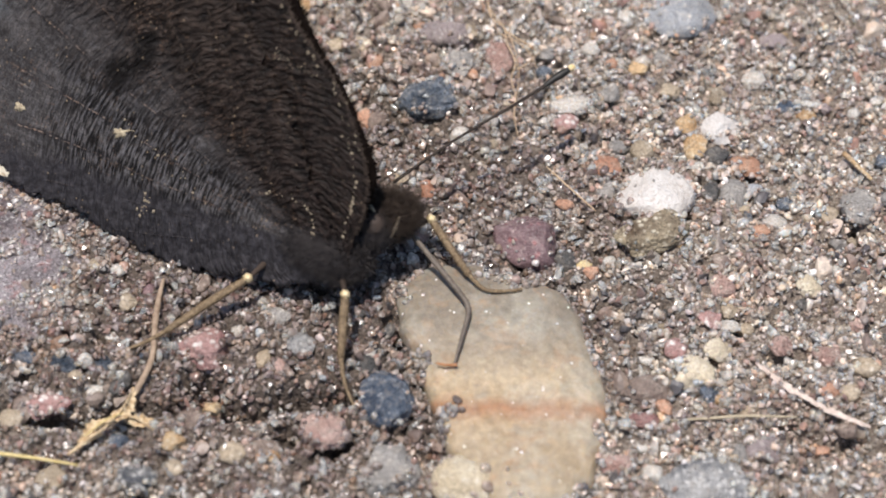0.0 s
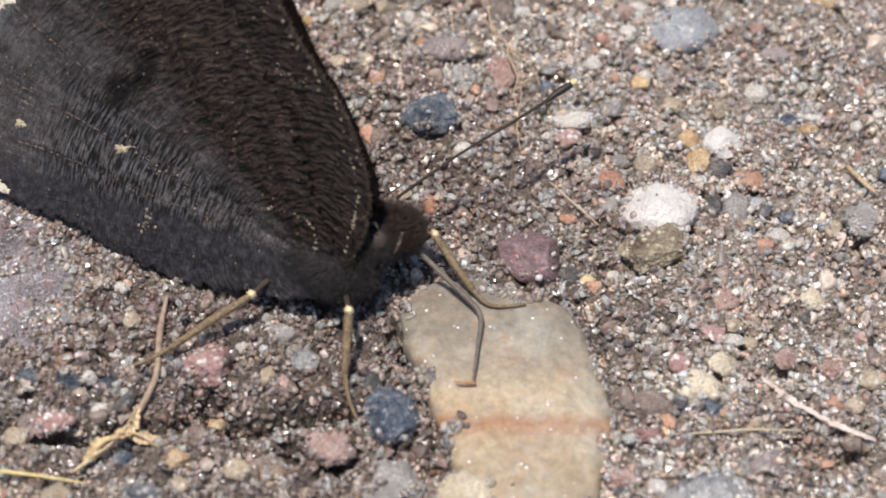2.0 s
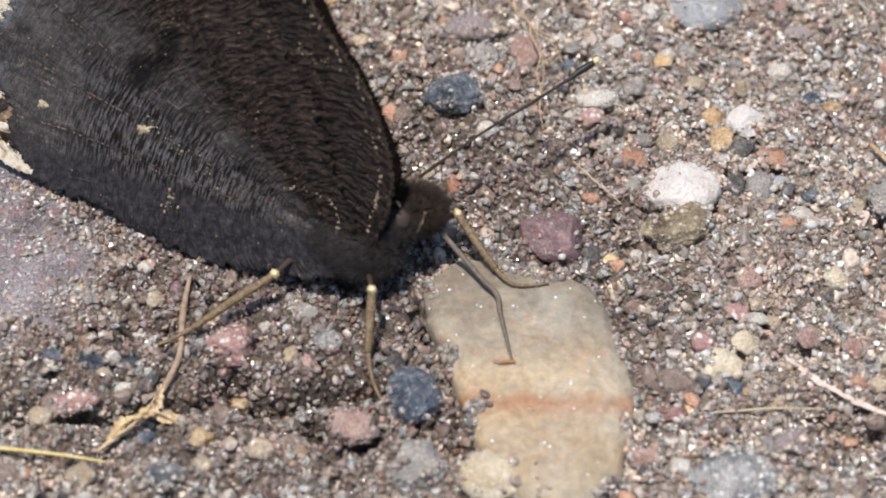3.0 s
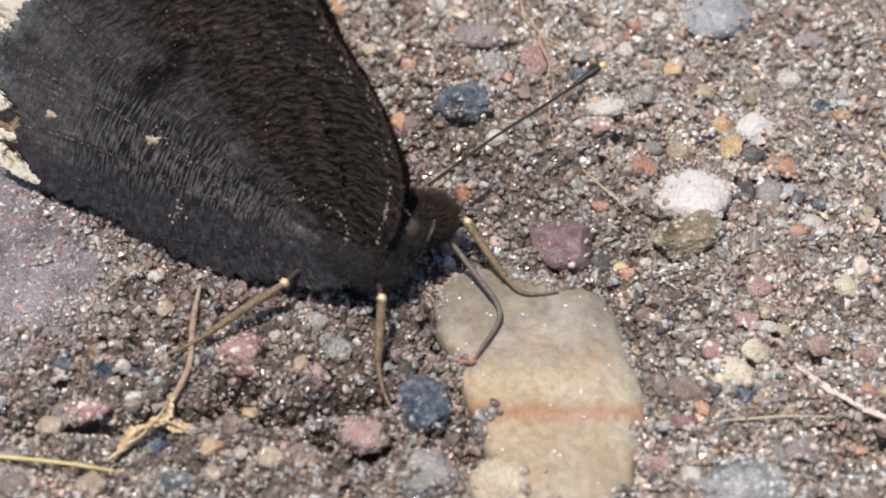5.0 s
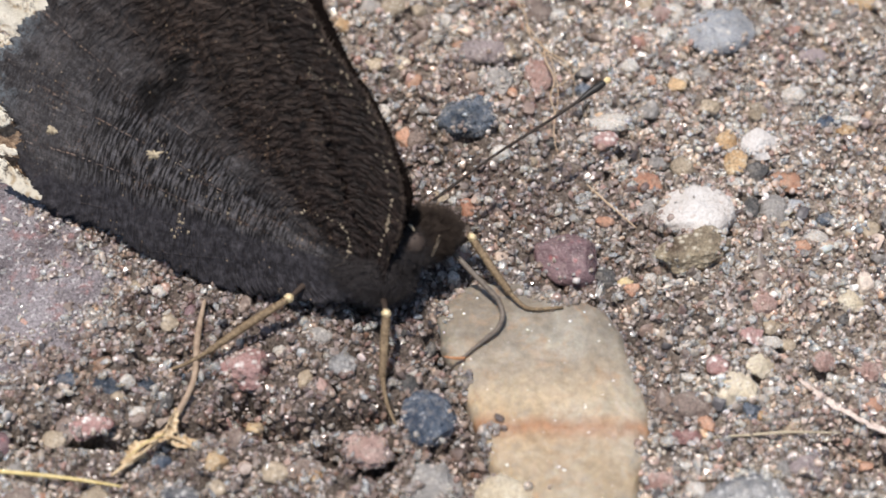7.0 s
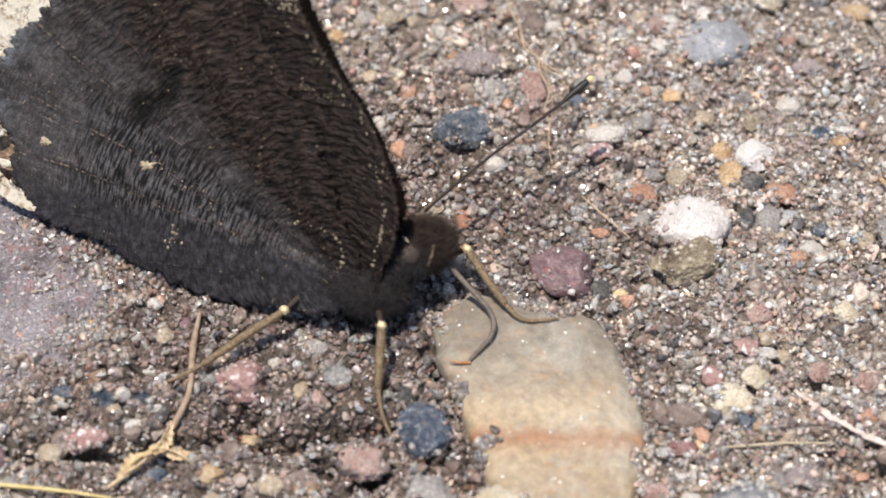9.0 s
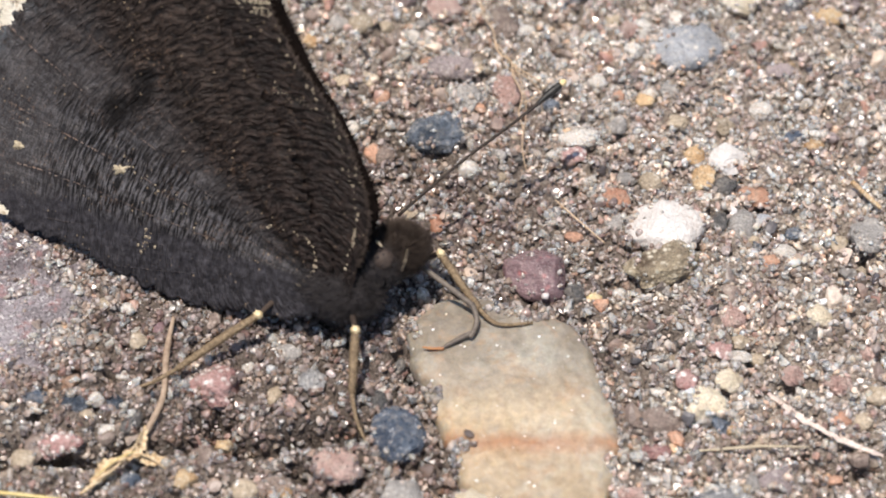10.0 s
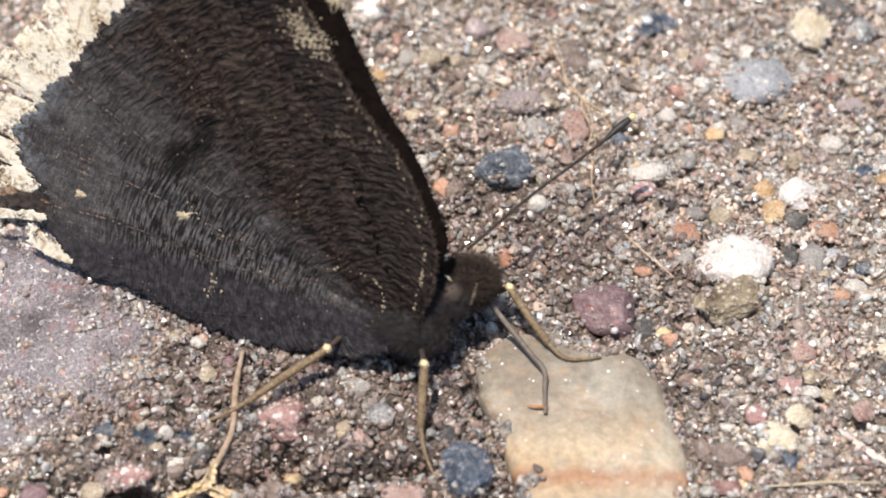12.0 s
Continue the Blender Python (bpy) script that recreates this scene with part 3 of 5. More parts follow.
def pebble(x, y, w, l, h, turn, material, label, sink=0.33, name="pebble", rough=0.15, cuts=7, flat=0.56):
    """One loose stone, w x l x h millimetres, turned on the spot, bedded in the sand."""
    rng = np.random.default_rng(next(SEEDS))
    if rough > 0.15 and w < 2.0:
        rough = 0.13
    v, f = lump(rng, 5 if w > 2.6 else (4 if w > 1.3 else 3), cuts, flat, 0.90, rough, 1.9)
    v = v / (v.max(0) - v.min(0)) * (w, l, h)
    z = max(bed_height(x, y), ground_height(x, y) - 0.3) + h * (0.5 - sink)
    ob = new(name, mesh_of(name, v, f, material))
    ob.matrix_basis = pose(x * MM, y * MM, z * MM, 0, 0, turn)
    BEDS.append((x, y, (0.36 * min(w, l)) ** 2))
    turned = v @ np.array(Matrix.Rotation(radians(turn), 3, "Z")).T + (x, y, z)
    skirt = turned[(v[:, 2] > -0.2 * h) & (v[:, 2] < 0.42 * h)]
    count = int((6.5 if w > 2.3 else 1.4) * (w + l) * (0.6 if w > 4 else 1.0))
    CRUMBS.extend(tuple(p) for p in skirt[rng.integers(0, len(skirt), count)] if p[2] < z + 0.3 * h or rng.random() < 0.3)
    return tagged(ob, label, "pebble", "pebbles in the sand")


def outlined_stone(name, x, y, radii, h, material, label, z, seed, squash=3.2, cover=0.1, spread=0.4):
    """A flat-topped stone whose plan is given by its reach in equal steps of angle (millimetres)."""
    v, f = BALLS[6]
    v = v.copy()
    o = Vector((seed * 3.1, 7.7, 1.3))
    k = len(radii)
    out = []
    for p in v:
        a = (math.atan2(p[1], p[0]) / (2 * math.pi) * k) % k
        i, t = int(a) % k, a - int(a)
        t = t * t * (3 - 2 * t)
        reach = radii[i] * (1 - t) + radii[(i + 1) % k] * t
        flat = math.hypot(p[0], p[1]) ** 0.75
        a0 = math.atan2(p[1], p[0])
        q = Vector((math.cos(a0) * flat * reach, math.sin(a0) * flat * reach, 0.0))
        top = math.copysign((1 - (1 - abs(p[2])) ** squash), p[2])
        bump = noise.fractal(q / 3.2 + o, 0.9, 2.1, 5)
        fine = noise.fractal(q / 0.7 + o, 0.9, 2.1, 3)
        swell = 1.0 + 0.035 * noise.noise(Vector((math.cos(a0) * 2.5, math.sin(a0) * 2.5, seed)))
        out.append((q.x * swell, q.y * swell, h * 0.5 * top + 0.22 * bump + 0.06 * fine))
    ob = new(name, mesh_of(name, out, f, material))
    ob.matrix_basis = pose(x * MM, y * MM, z * MM)
    rng = np.random.default_rng(seed)
    for p, q in zip(out, v):
        if q[2] > 0.02 and rng.random() < cover and noise.noise(Vector(p) / 2.5 + o) + 0.9 * (0.62 - q[2]) > spread:
            CRUMBS.append((p[0] + x, p[1] + y, p[2] + z))
    return tagged(ob, label, "stone")


outlined_stone("flat_stone", 8.2, -14.0, (6.9, 6.6, 6.7, 7.5, 8.1, 8.1, 8.6, 9.7, 10.6, 10.4, 8.6, 6.7, 5.8, 5.6, 5.8, 6.4, 7.4, 9.0, 11.6, 12.0, 10.6, 9.0, 8.0, 7.3), 3.0, sandstone,
               "flat pale sandstone with a rust-coloured band, bedded in sand", 0.12, 4, 2.0, 0.34, 0.46)
outlined_stone("large_stone", -34.0, -4.5, (12.8, 13.6, 12.4, 10.6, 9.6, 10.6, 11.6, 11.6, 10.6, 9.6, 10.0, 11.4), 3.4, purple,
               "large smooth purple-grey stone with red flecks, sunk in sand", -0.72, 9, 1.35, 0.8, -0.05)

pebble(19.7, 1.9, 5.9, 4.5, 2.7, 0, chalk, "chalky white rounded pebble half sunk in sand", rough=0.07, cuts=5, flat=0.70)
pebble(19.0, -1.8, 5.6, 3.2, 2.3, 18, lichen, "olive and brown crusted pebble leaning on a white one", sink=0.24)
pebble(10.5, -2.0, 5.1, 4.9, 2.8, -20, maroon, "dusky red-purple blunt pebble in coarse sand", rough=0.06, cuts=9, flat=0.5)
pebble(8.3, 14.8, 2.4, 3.9, 1.4, 0, pink, "pinkish red blunt pebble with a root fibre over it")
pebble(3.1, 10.5, 4.4, 3.9, 2.3, 20, slate, "dark blue-grey rough crystalline pebble")
pebble(22.5, 19.2, 5.8, 4.4, 2.3, 0, bluegrey, "flat blue-grey pebble with a glossy worn top", rough=0.06, cuts=8, flat=0.5)
pebble(25.1, 8.2, 3.7, 2.7, 1.6, 15, chalk, "small pale cream angular pebble", rough=0.1)
pebble(23.0, 6.4, 1.8, 2.5, 1.1, 0, ochre, "orange-yellow rough little pebble in coarse sand")
pebble(22.4, 8.4, 1.7, 1.8, 1.0, 0, ochre, "sandy orange little pebble in coarse sand")
pebble(27.0, 4.8, 2.9, 1.9, 1.1, -25, rust, "brick red angular little pebble")
pebble(24.5, 5.6, 1.9, 1.7, 1.0, 0, dark, "dark grey little pebble in coarse sand")
pebble(16.2, 4.5, 2.4, 1.9, 1.1, -20, rust, "orange-red rounded little pebble in coarse sand", rough=0.07, cuts=5, flat=0.70)
pebble(30.1, 10.2, 1.6, 1.3, 0.8, 0, navy, "blackish blue little pebble in coarse sand")
pebble(32.0, 10.7, 1.8, 0.8, 0.5, 0, quartz, "thin white flake of stone", rough=0.1)
pebble(31.4, 9.4, 1.8, 1.1, 0.6, 0, ochre, "tan orange little pebble in coarse sand")
pebble(27.9, 12.7, 1.9, 1.7, 1.0, 30, quartz, "pale whitish little pebble in coarse sand", rough=0.1)
pebble(25.0, 11.4, 1.8, 1.9, 1.1, 0, tan, "tan sandy little pebble in coarse sand")
pebble(25.5, 2.1, 2.1, 2.8, 1.2, 0, grey, "grey upright little pebble in coarse sand")
pebble(23.8, 2.5, 1.5, 1.9, 0.9, 0, dark, "charcoal little pebble in coarse sand")
pebble(23.0, 4.8, 1.9, 0.8, 0.5, 0, quartz, "clear whitish quartz chip in coarse sand", rough=0.1)
pebble(10.1, 20.8, 1.4, 1.3, 0.8, 0, quartz, "bluish white quartz chip in coarse sand", rough=0.1)
pebble(8.3, 21.8, 2.7, 3.4, 1.6, 0, brown, "dull brown-grey rounded pebble in coarse sand", rough=0.07, cuts=5, flat=0.70)
pebble(3.5, 23.1, 3.1, 2.6, 1.6, 0, pink, "pale pink grainy pebble in coarse sand")
pebble(-7.7, 26.2, 2.6, 2.5, 1.5, 0, chalk, "bright white chalky pebble in coarse sand", rough=0.1)
pebble(14.9, 25.2, 4.0, 2.4, 1.4, 8, navy, "dark blue crystalline pebble in coarse sand")
pebble(18.3, 18.9, 1.5, 1.3, 0.8, 0, quartz, "white sugary little pebble in coarse sand", rough=0.1)
pebble(18.1, 20.8, 1.8, 1.8, 1.1, 0, pink, "pale pinkish little pebble in coarse sand")
pebble(33.9, 22.1, 2.9, 1.7, 1.0, -10, ochre, "yellowish tan smooth pebble in coarse sand", rough=0.07, cuts=5, flat=0.70)
pebble(13.3, 8.9, 2.1, 1.6, 0.9, 0, rose, "soft red little pebble in coarse sand")
pebble(14.0, 10.5, 3.5, 1.9, 1.1, 0, quartz, "clear grey quartz pebble lying flat", rough=0.1)
pebble(4.4, 17.3, 4.2, 2.3, 1.3, 0, mauve, "dull mauve flat pebble with sand on it")
pebble(5.3, 14.3, 2.5, 2.5, 1.5, 0, grey, "grey-brown little pebble in coarse sand")
pebble(18.9, 5.9, 1.8, 1.9, 1.1, 0, tan, "tan rounded little pebble in coarse sand", rough=0.07, cuts=5, flat=0.70)
pebble(17.2, 6.5, 1.7, 1.3, 0.8, 0, grey, "grey rounded little pebble in coarse sand", rough=0.07, cuts=5, flat=0.70)
pebble(6.3, 13.6, 1.0, 1.1, 0.6, 0, rust, "tiny orange pebble in coarse sand")
pebble(27.4, 24.3, 3.5, 4.1, 2.1, 0, cream, "cream crumbly sandstone lump in coarse sand")
pebble(29.4, 25.8, 3.3, 3.4, 2.0, 0, dark, "charcoal grey pebble in coarse sand")
pebble(31.0, 24.0, 2.6, 3.0, 1.6, 0, granite, "speckled grey pebble in coarse sand")
pebble(-4.1, 16.1, 4.6, 1.4, 0.8, 8, tan, "long tan flat pebble in coarse sand")
pebble(29.7, 16.8, 2.2, 1.7, 1.0, 0, mauve, "purple-grey little pebble in coarse sand")
pebble(14.2, -4.3, 1.2, 1.0, 0.6, 0, yellow, "tiny smooth yellow pebble in coarse sand", rough=0.07, cuts=5, flat=0.70)
pebble(12.7, -3.9, 1.8, 1.8, 1.1, 0, dark, "dark grey rounded little pebble", rough=0.07, cuts=5, flat=0.70)
pebble(24.1, -6.3, 1.9, 2.2, 1.1, 30, pink, "pale pink angular little pebble")
pebble(24.4, -8.1, 1.2, 1.4, 0.7, 0, tan, "tan little pebble in coarse sand")
pebble(23.0, -8.9, 1.8, 1.7, 1.0, 0, rose, "rosy red little pebble in coarse sand")
pebble(24.3, -9.4, 1.7, 1.1, 0.6, 0, quartz, "white little pebble in coarse sand", rough=0.1)
pebble(23.4, -11.6, 2.2, 2.0, 1.2, 0, cream, "cream rough little pebble in coarse sand")
pebble(21.5, -13.8, 3.1, 3.0, 1.8, 10, cream, "cream and yellow knobbly pebble")
pebble(20.4, -11.5, 1.7, 1.8, 1.0, 0, rose, "reddish rounded little pebble in coarse sand", rough=0.07, cuts=5, flat=0.70)
pebble(18.1, -14.7, 4.3, 2.6, 1.6, 0, brown, "dull red-brown flat pebble in coarse sand")
pebble(17.8, -17.3, 2.2, 1.4, 0.8, 0, rose, "soft red flat pebble in coarse sand")
pebble(-0.3, -15.9, 4.1, 4.4, 2.4, 20, navy, "blackish blue rounded pebble with glints", rough=0.07, cuts=5, flat=0.70)
pebble(5.2, -22.4, 4.7, 4.1, 2.4, 0, cream, "smooth beige rounded pebble in coarse sand", rough=0.07, cuts=5, flat=0.70)
pebble(-4.5, -18.5, 3.6, 2.8, 1.6, -35, pink, "pinkish tan knobbly pebble in coarse sand")
pebble(-12.9, -11.5, 4.1, 3.5, 2.1, 10, rose, "deep pink granite pebble with quartz grains on it")
pebble(-24.0, -16.3, 3.5, 2.0, 1.2, 12, rose, "rosy pebble capped with white quartz")
pebble(-20.5, -14.8, 1.7, 1.1, 0.6, 0, quartz, "tiny white chip in coarse sand", rough=0.1)
pebble(-26.3, -17.3, 1.8, 1.5, 0.9, 0, tan, "tan rounded little pebble in coarse sand", rough=0.07, cuts=5, flat=0.70)
pebble(-30.2, -18.2, 2.2, 2.3, 1.3, 0, maroon, "dull red little pebble in coarse sand")
pebble(-25.7, -12.6, 1.9, 1.4, 0.8, 0, navy, "dark blue-grey little pebble in coarse sand")
pebble(-22.9, -12.9, 2.2, 1.5, 0.9, 0, slate, "blue-grey rounded little pebble in coarse sand", rough=0.07, cuts=5, flat=0.70)
pebble(-20.1, -12.6, 2.2, 1.3, 0.8, 0, slate, "blue-grey flat little pebble in coarse sand")
pebble(-18.8, -19.1, 1.5, 1.3, 0.8, 0, navy, "tiny dark blue pebble in coarse sand")
pebble(-19.5, -10.4, 1.5, 1.0, 0.6, 0, quartz, "tiny white pebble in coarse sand", rough=0.1)
pebble(-22.5, -3.5, 0.8, 0.8, 0.4, 0, red, "tiny bright red grain in coarse sand")
pebble(-19.8, -4.9, 1.5, 1.4, 0.8, 0, quartz, "whitish quartz chip in coarse sand", rough=0.1)
pebble(-18.8, -6.8, 1.3, 1.0, 0.6, 0, quartz, "whitish flat quartz chip in coarse sand", rough=0.1)
pebble(-17.3, -6.7, 1.3, 1.3, 0.8, 0, maroon, "dark red little pebble in coarse sand")
pebble(-6.2, -11.5, 2.1, 2.2, 1.2, 0, granite, "sugary whitish quartz crumb in coarse sand")
pebble(-17.4, -22.4, 2.8, 2.4, 1.4, 0, granite, "whitish speckled pebble in coarse sand")
pebble(0.0, -21.7, 4.0, 3.8, 2.2, 0, grey, "grey quartz-veined pebble in coarse sand")
pebble(22.0, -22.4, 6.5, 4.0, 2.4, 0, granite, "blue and white speckled granite pebble")
pebble(34.8, 1.0, 2.8, 3.3, 1.6, 0, grey, "smooth grey pebble in coarse sand", rough=0.07, cuts=5, flat=0.70)
pebble(2.2, -1.9, 1.8, 1.4, 0.8, 0, pink, "dull pink little pebble in coarse sand")
pebble(21.4, 11.9, 1.7, 1.4, 0.8, 0, tan, "sandy tan little pebble in coarse sand")
pebble(15.5, 15.9, 1.4, 1.3, 0.8, 0, quartz, "clear yellowish quartz chip in coarse sand", rough=0.1)
pebble(11.8, 15.3, 1.8, 1.5, 0.9, 0, grey, "greenish grey little pebble in coarse sand")
pebble(29.3, 1.3, 1.4, 1.2, 0.7, 0, slate, "dark green-grey little pebble in coarse sand")
pebble(27.1, 2.7, 1.4, 1.1, 0.6, 0, bluegrey, "pale blue-grey flat chip in coarse sand")
pebble(27.2, -1.5, 1.7, 1.1, 0.6, 0, rust, "orange-brown flat little pebble in coarse sand")
pebble(28.3, -0.7, 1.9, 1.3, 0.8, 0, quartz, "pale bluish quartz chip in coarse sand", rough=0.1)
pebble(-1.6, -13.1, 1.8, 1.7, 1.0, 0, dark, "dark brown little pebble in coarse sand")
pebble(-9.0, -12.3, 1.5, 1.7, 0.9, 0, tan, "tan little pebble in coarse sand")
pebble(-10.6, -10.0, 1.4, 1.4, 0.8, 0, quartz, "clear quartz chip in coarse sand", rough=0.1)
pebble(-7.8, -9.0, 2.1, 1.7, 1.0, 0, grey, "dark grey little pebble in coarse sand")
pebble(-13.5, -17.5, 2.5, 1.7, 1.0, 0, brown, "brown grainy little pebble in coarse sand")
pebble(-15.0, -19.3, 1.8, 1.7, 1.0, 0, ochre, "ochre little pebble in coarse sand")
pebble(-8.9, -19.7, 2.9, 1.9, 1.1, 0, brown, "reddish brown flat pebble in coarse sand")
pebble(15.8, -21.0, 2.5, 1.7, 1.0, 0, pink, "pale rosy little pebble in coarse sand")
pebble(28.0, -11.0, 1.8, 1.7, 1.0, 0, pink, "pale rosy chip in coarse sand")
pebble(30.4, -6.2, 1.9, 1.9, 1.1, 0, cream, "cream little pebble in coarse sand")
pebble(31.1, -11.9, 2.1, 1.9, 1.1, 0, pink, "pale salmon pebble in coarse sand")
pebble(26.0, -19.7, 2.5, 2.1, 1.2, 0, mauve, "grey-mauve pebble in coarse sand")
pebble(11.8, -23.3, 2.5, 1.9, 1.1, 0, rust, "orange-red little pebble in coarse sand")
pebble(-28.0, -22.2, 2.9, 1.9, 1.1, 0, brown, "brown sandy pebble in coarse sand")
pebble(-23.0, -21.9, 2.3, 1.9, 1.1, 0, tan, "tan pebble in coarse sand")
pebble(-2.8, 21.5, 2.1, 1.9, 1.1, 0, tan, "tan clear little pebble in coarse sand")
pebble(-4.6, 22.1, 1.8, 1.7, 1.0, 0, grey, "grey little pebble in coarse sand")
pebble(-0.2, 20.4, 1.8, 1.5, 0.9, 0, brown, "brown little pebble in coarse sand")
pebble(-6.8, 19.8, 1.5, 1.5, 0.9, 0, ochre, "orange little pebble in coarse sand")
pebble(-3.6, 10.9, 1.7, 1.7, 1.0, 0, quartz, "clear quartz chip in coarse sand", rough=0.1)
pebble(-1.0, 8.7, 1.8, 1.5, 0.9, 0, brown, "brown flat little pebble in coarse sand")


def gravel_bits(count, seed):
    """Loose gravel bits, each a thing of its own; alike ones share their mesh."""
    rng = np.random.default_rng(seed)
    looks = ((grey, "grey"), (brown, "dull brown"), (pink, "pale pink"), (tan, "tan"), (dark, "charcoal"), (quartz, "clear whitish quartz"), (rust, "brick red"), (mauve, "mauve grey"), (slate, "blue-grey"), (ochre, "ochre"))
    shares = np.array((2, 4, 3, 6, 2, 9, 3, 2, 2, 2), float)
    shapes = {}
    for _ in range(count):
        k, kind = int(rng.choice(len(looks), p=shares / shares.sum())), int(rng.integers(4))
        if (k, kind) not in shapes:
            v, f = lump(rng, 3, 8, 0.45, 0.86, 0.14, 1.9)
            shapes[k, kind] = mesh_of("gravel_bit", v / (v.max(0) - v.min(0)) * rng.uniform((0.9, 0.8, 0.6), (1.35, 1.1, 0.9)), f, looks[k][0])
        x, y = rng.uniform(-38, 40), rng.uniform(-26, 30)
        if any((x - a) ** 2 + (y - b) ** 2 < 2.2 * r for a, b, r in BEDS) or (x - 8.5) ** 2 / 55 + (y + 13.5) ** 2 / 110 < 1 or (x + 34) ** 2 + (y + 4.5) ** 2 < 120:
            continue
        ob = new("gravel_bit", shapes[k, kind])
        s = 1.12 * math.exp(rng.normal(0, 0.30))
        ob.matrix_basis = pose(x * MM, y * MM, (max(ground_height(x, y), bed_height(x, y) - 0.4) + 0.08 * s) * MM, rng.uniform(-25, 25), rng.uniform(-25, 25), rng.uniform(0, 360)) @ Matrix.Scale(s, 4)
        tagged(ob, "small " + looks[k][1] + " gravel bit lying in sand", "gravel bit", "loose gravel bits")


gravel_bits(300, 37)

# ---- dry plant bits ----
def tube_mesh(name, points, radii, material, sides=8, steps=6):
    """A rounded rod along a smooth line through the points (millimetres)."""
    pts = [Vector(p) for p in points]
    line, rad = [], []
    for i in range(len(pts) - 1):
        a, b, c, d = pts[max(i - 1, 0)], pts[i], pts[i + 1], pts[min(i + 2, len(pts) - 1)]
        for k in range(steps):
            t = k / steps
            line.append(0.5 * ((2 * b) + (c - a) * t + (2 * a - 5 * b + 4 * c - d) * t * t + (3 * b - a - 3 * c + d) * t ** 3))
            rad.append(radii[i] * (1 - t) + radii[i + 1] * t)
    line.append(pts[-1])
    rad.append(radii[-1])
    verts, faces = [], []
    ref = Vector((0.31, 0.17, 0.93))
    for i, p in enumerate(line):
        d = (line[min(i + 1, len(line) - 1)] - line[max(i - 1, 0)]).normalized()
        a = d.cross(ref).normalized()
        b = d.cross(a)
        for s in range(sides):
            g = 2 * math.pi * s / sides
            verts.append(p + (a * math.cos(g) + b * math.sin(g)) * rad[i])
    for i in range(len(line) - 1):
        for s in range(sides):
            t = (s + 1) % sides
            faces.append((i * sides + s, i * sides + t, (i + 1) * sides + t, (i + 1) * sides + s))
    faces.append(tuple(range(sides))[::-1])
    faces.append(tuple((len(line) - 1) * sides + s for s in range(sides)))
    return mesh_of(name, verts, faces, material)


def strand(name, points, radii, material, label, category, sides=7):
    return tagged(new(name, tube_mesh(name, points, radii, material, sides)), label, category)


def scrap(name, points, widths, material, label, category, twist=40.0, seed=1):
    """A torn dry blade: a thin crumpled ribbon along the points, with ragged sides."""
    pts = [Vector(p) for p in points]
    line = []
    for i in range(len(pts) - 1):
        for k in range(14):
            t = k / 14
            line.append((pts[i].lerp(pts[i + 1], t), widths[i] * (1 - t) + widths[i + 1] * t))
    line.append((pts[-1], widths[-1]))
    verts, faces, cross = [], [], 7
    for i, (p, w) in enumerate(line):
        d = (line[min(i + 1, len(line) - 1)][0] - line[max(i - 1, 0)][0]).normalized()
        s = d.cross(Vector((0, 0, 1))).normalized()
        s = Matrix.Rotation(radians(twist * math.sin(i * 0.16 + seed)), 3, d) @ s
        up = s.cross(d)
        for j in range(cross):
            u = j / (cross - 1) * 2 - 1
            edge = 1.0 + (0.75 * noise.noise(Vector((i * 0.55, seed * 7.0 + (u > 0) * 9, 0))) if abs(u) > 0.5 else 0.0)
            verts.append(p + s * (u * w * edge) + up * (0.35 * w * (u * u) + 0.3 * w * noise.noise(Vector((i * 0.4, j * 0.8, seed)))))
    k = len(verts)
    verts += [v - Vector((0, 0, 0.06)) for v in verts]
    for i in range(len(line) - 1):
        for j in range(cross - 1):
            f = (i * cross + j, i * cross + j + 1, (i + 1) * cross + j + 1, (i + 1) * cross + j)
            faces += [f, tuple(k + a for a in f[::-1])]
        for j in (0, cross - 1):
            a, b = i * cross + j, (i + 1) * cross + j
            faces.append((a, b, k + b, k + a))
    return tagged(new(name, mesh_of(name, verts, faces, material, False)), label, category)


strand("straw", [(-32.1, -19.8, 0.6), (-28.1, -20.3, 0.8), (-24.6, -20.7, 0.7), (-21.3, -21.2, 0.5)], [0.16, 0.16, 0.14, 0.08], straw_mat, "thin yellow dry straw lying on the sand", "straw")
strand("twig", [(-16.2, -6.3, 1.2), (-16.6, -9.3, 1.0), (-16.7, -12.6, 0.7), (-17.6, -15.1, 0.5), (-18.2, -16.4, 0.5)], [0.12, 0.26, 0.22, 0.26, 0.12], twig_mat, "short brown dry twig lying under a leg", "twig")
scrap("grass_scrap", [(-21.4, -19.5, 0.6), (-20.4, -18.5, 1.0), (-18.9, -18.0, 1.2), (-18.0, -17.0, 1.0), (-17.8, -15.0, 0.6)], [0.12, 0.5, 0.55, 0.3, 0.15], husk_mat, "torn golden dry grass scrap", "grass scrap", 45)
strand("husk", [(-22.1, -20.4, 0.5), (-20.8, -19.4, 0.7), (-19.9, -18.7, 0.7)], [0.08, 0.2, 0.3], husk_mat, "thin dry stalk of a grass scrap", "grass scrap")
scrap("husk", [(-18.3, -17.5, 0.7), (-17.0, -18.0, 0.9), (-15.2, -17.5, 0.4)], [0.25, 0.5, 0.1], husk_mat, "curled dry husk on the sand", "husk", 60)
strand("straw", [(19.1, -17.4, 0.2), (22.3, -17.3, 0.4), (25.0, -17.1, 0.4), (28.6, -17.0, 0.1)], [0.06, 0.11, 0.11, 0.05], pale_straw_mat, "pale thin straw on the sand", "straw")
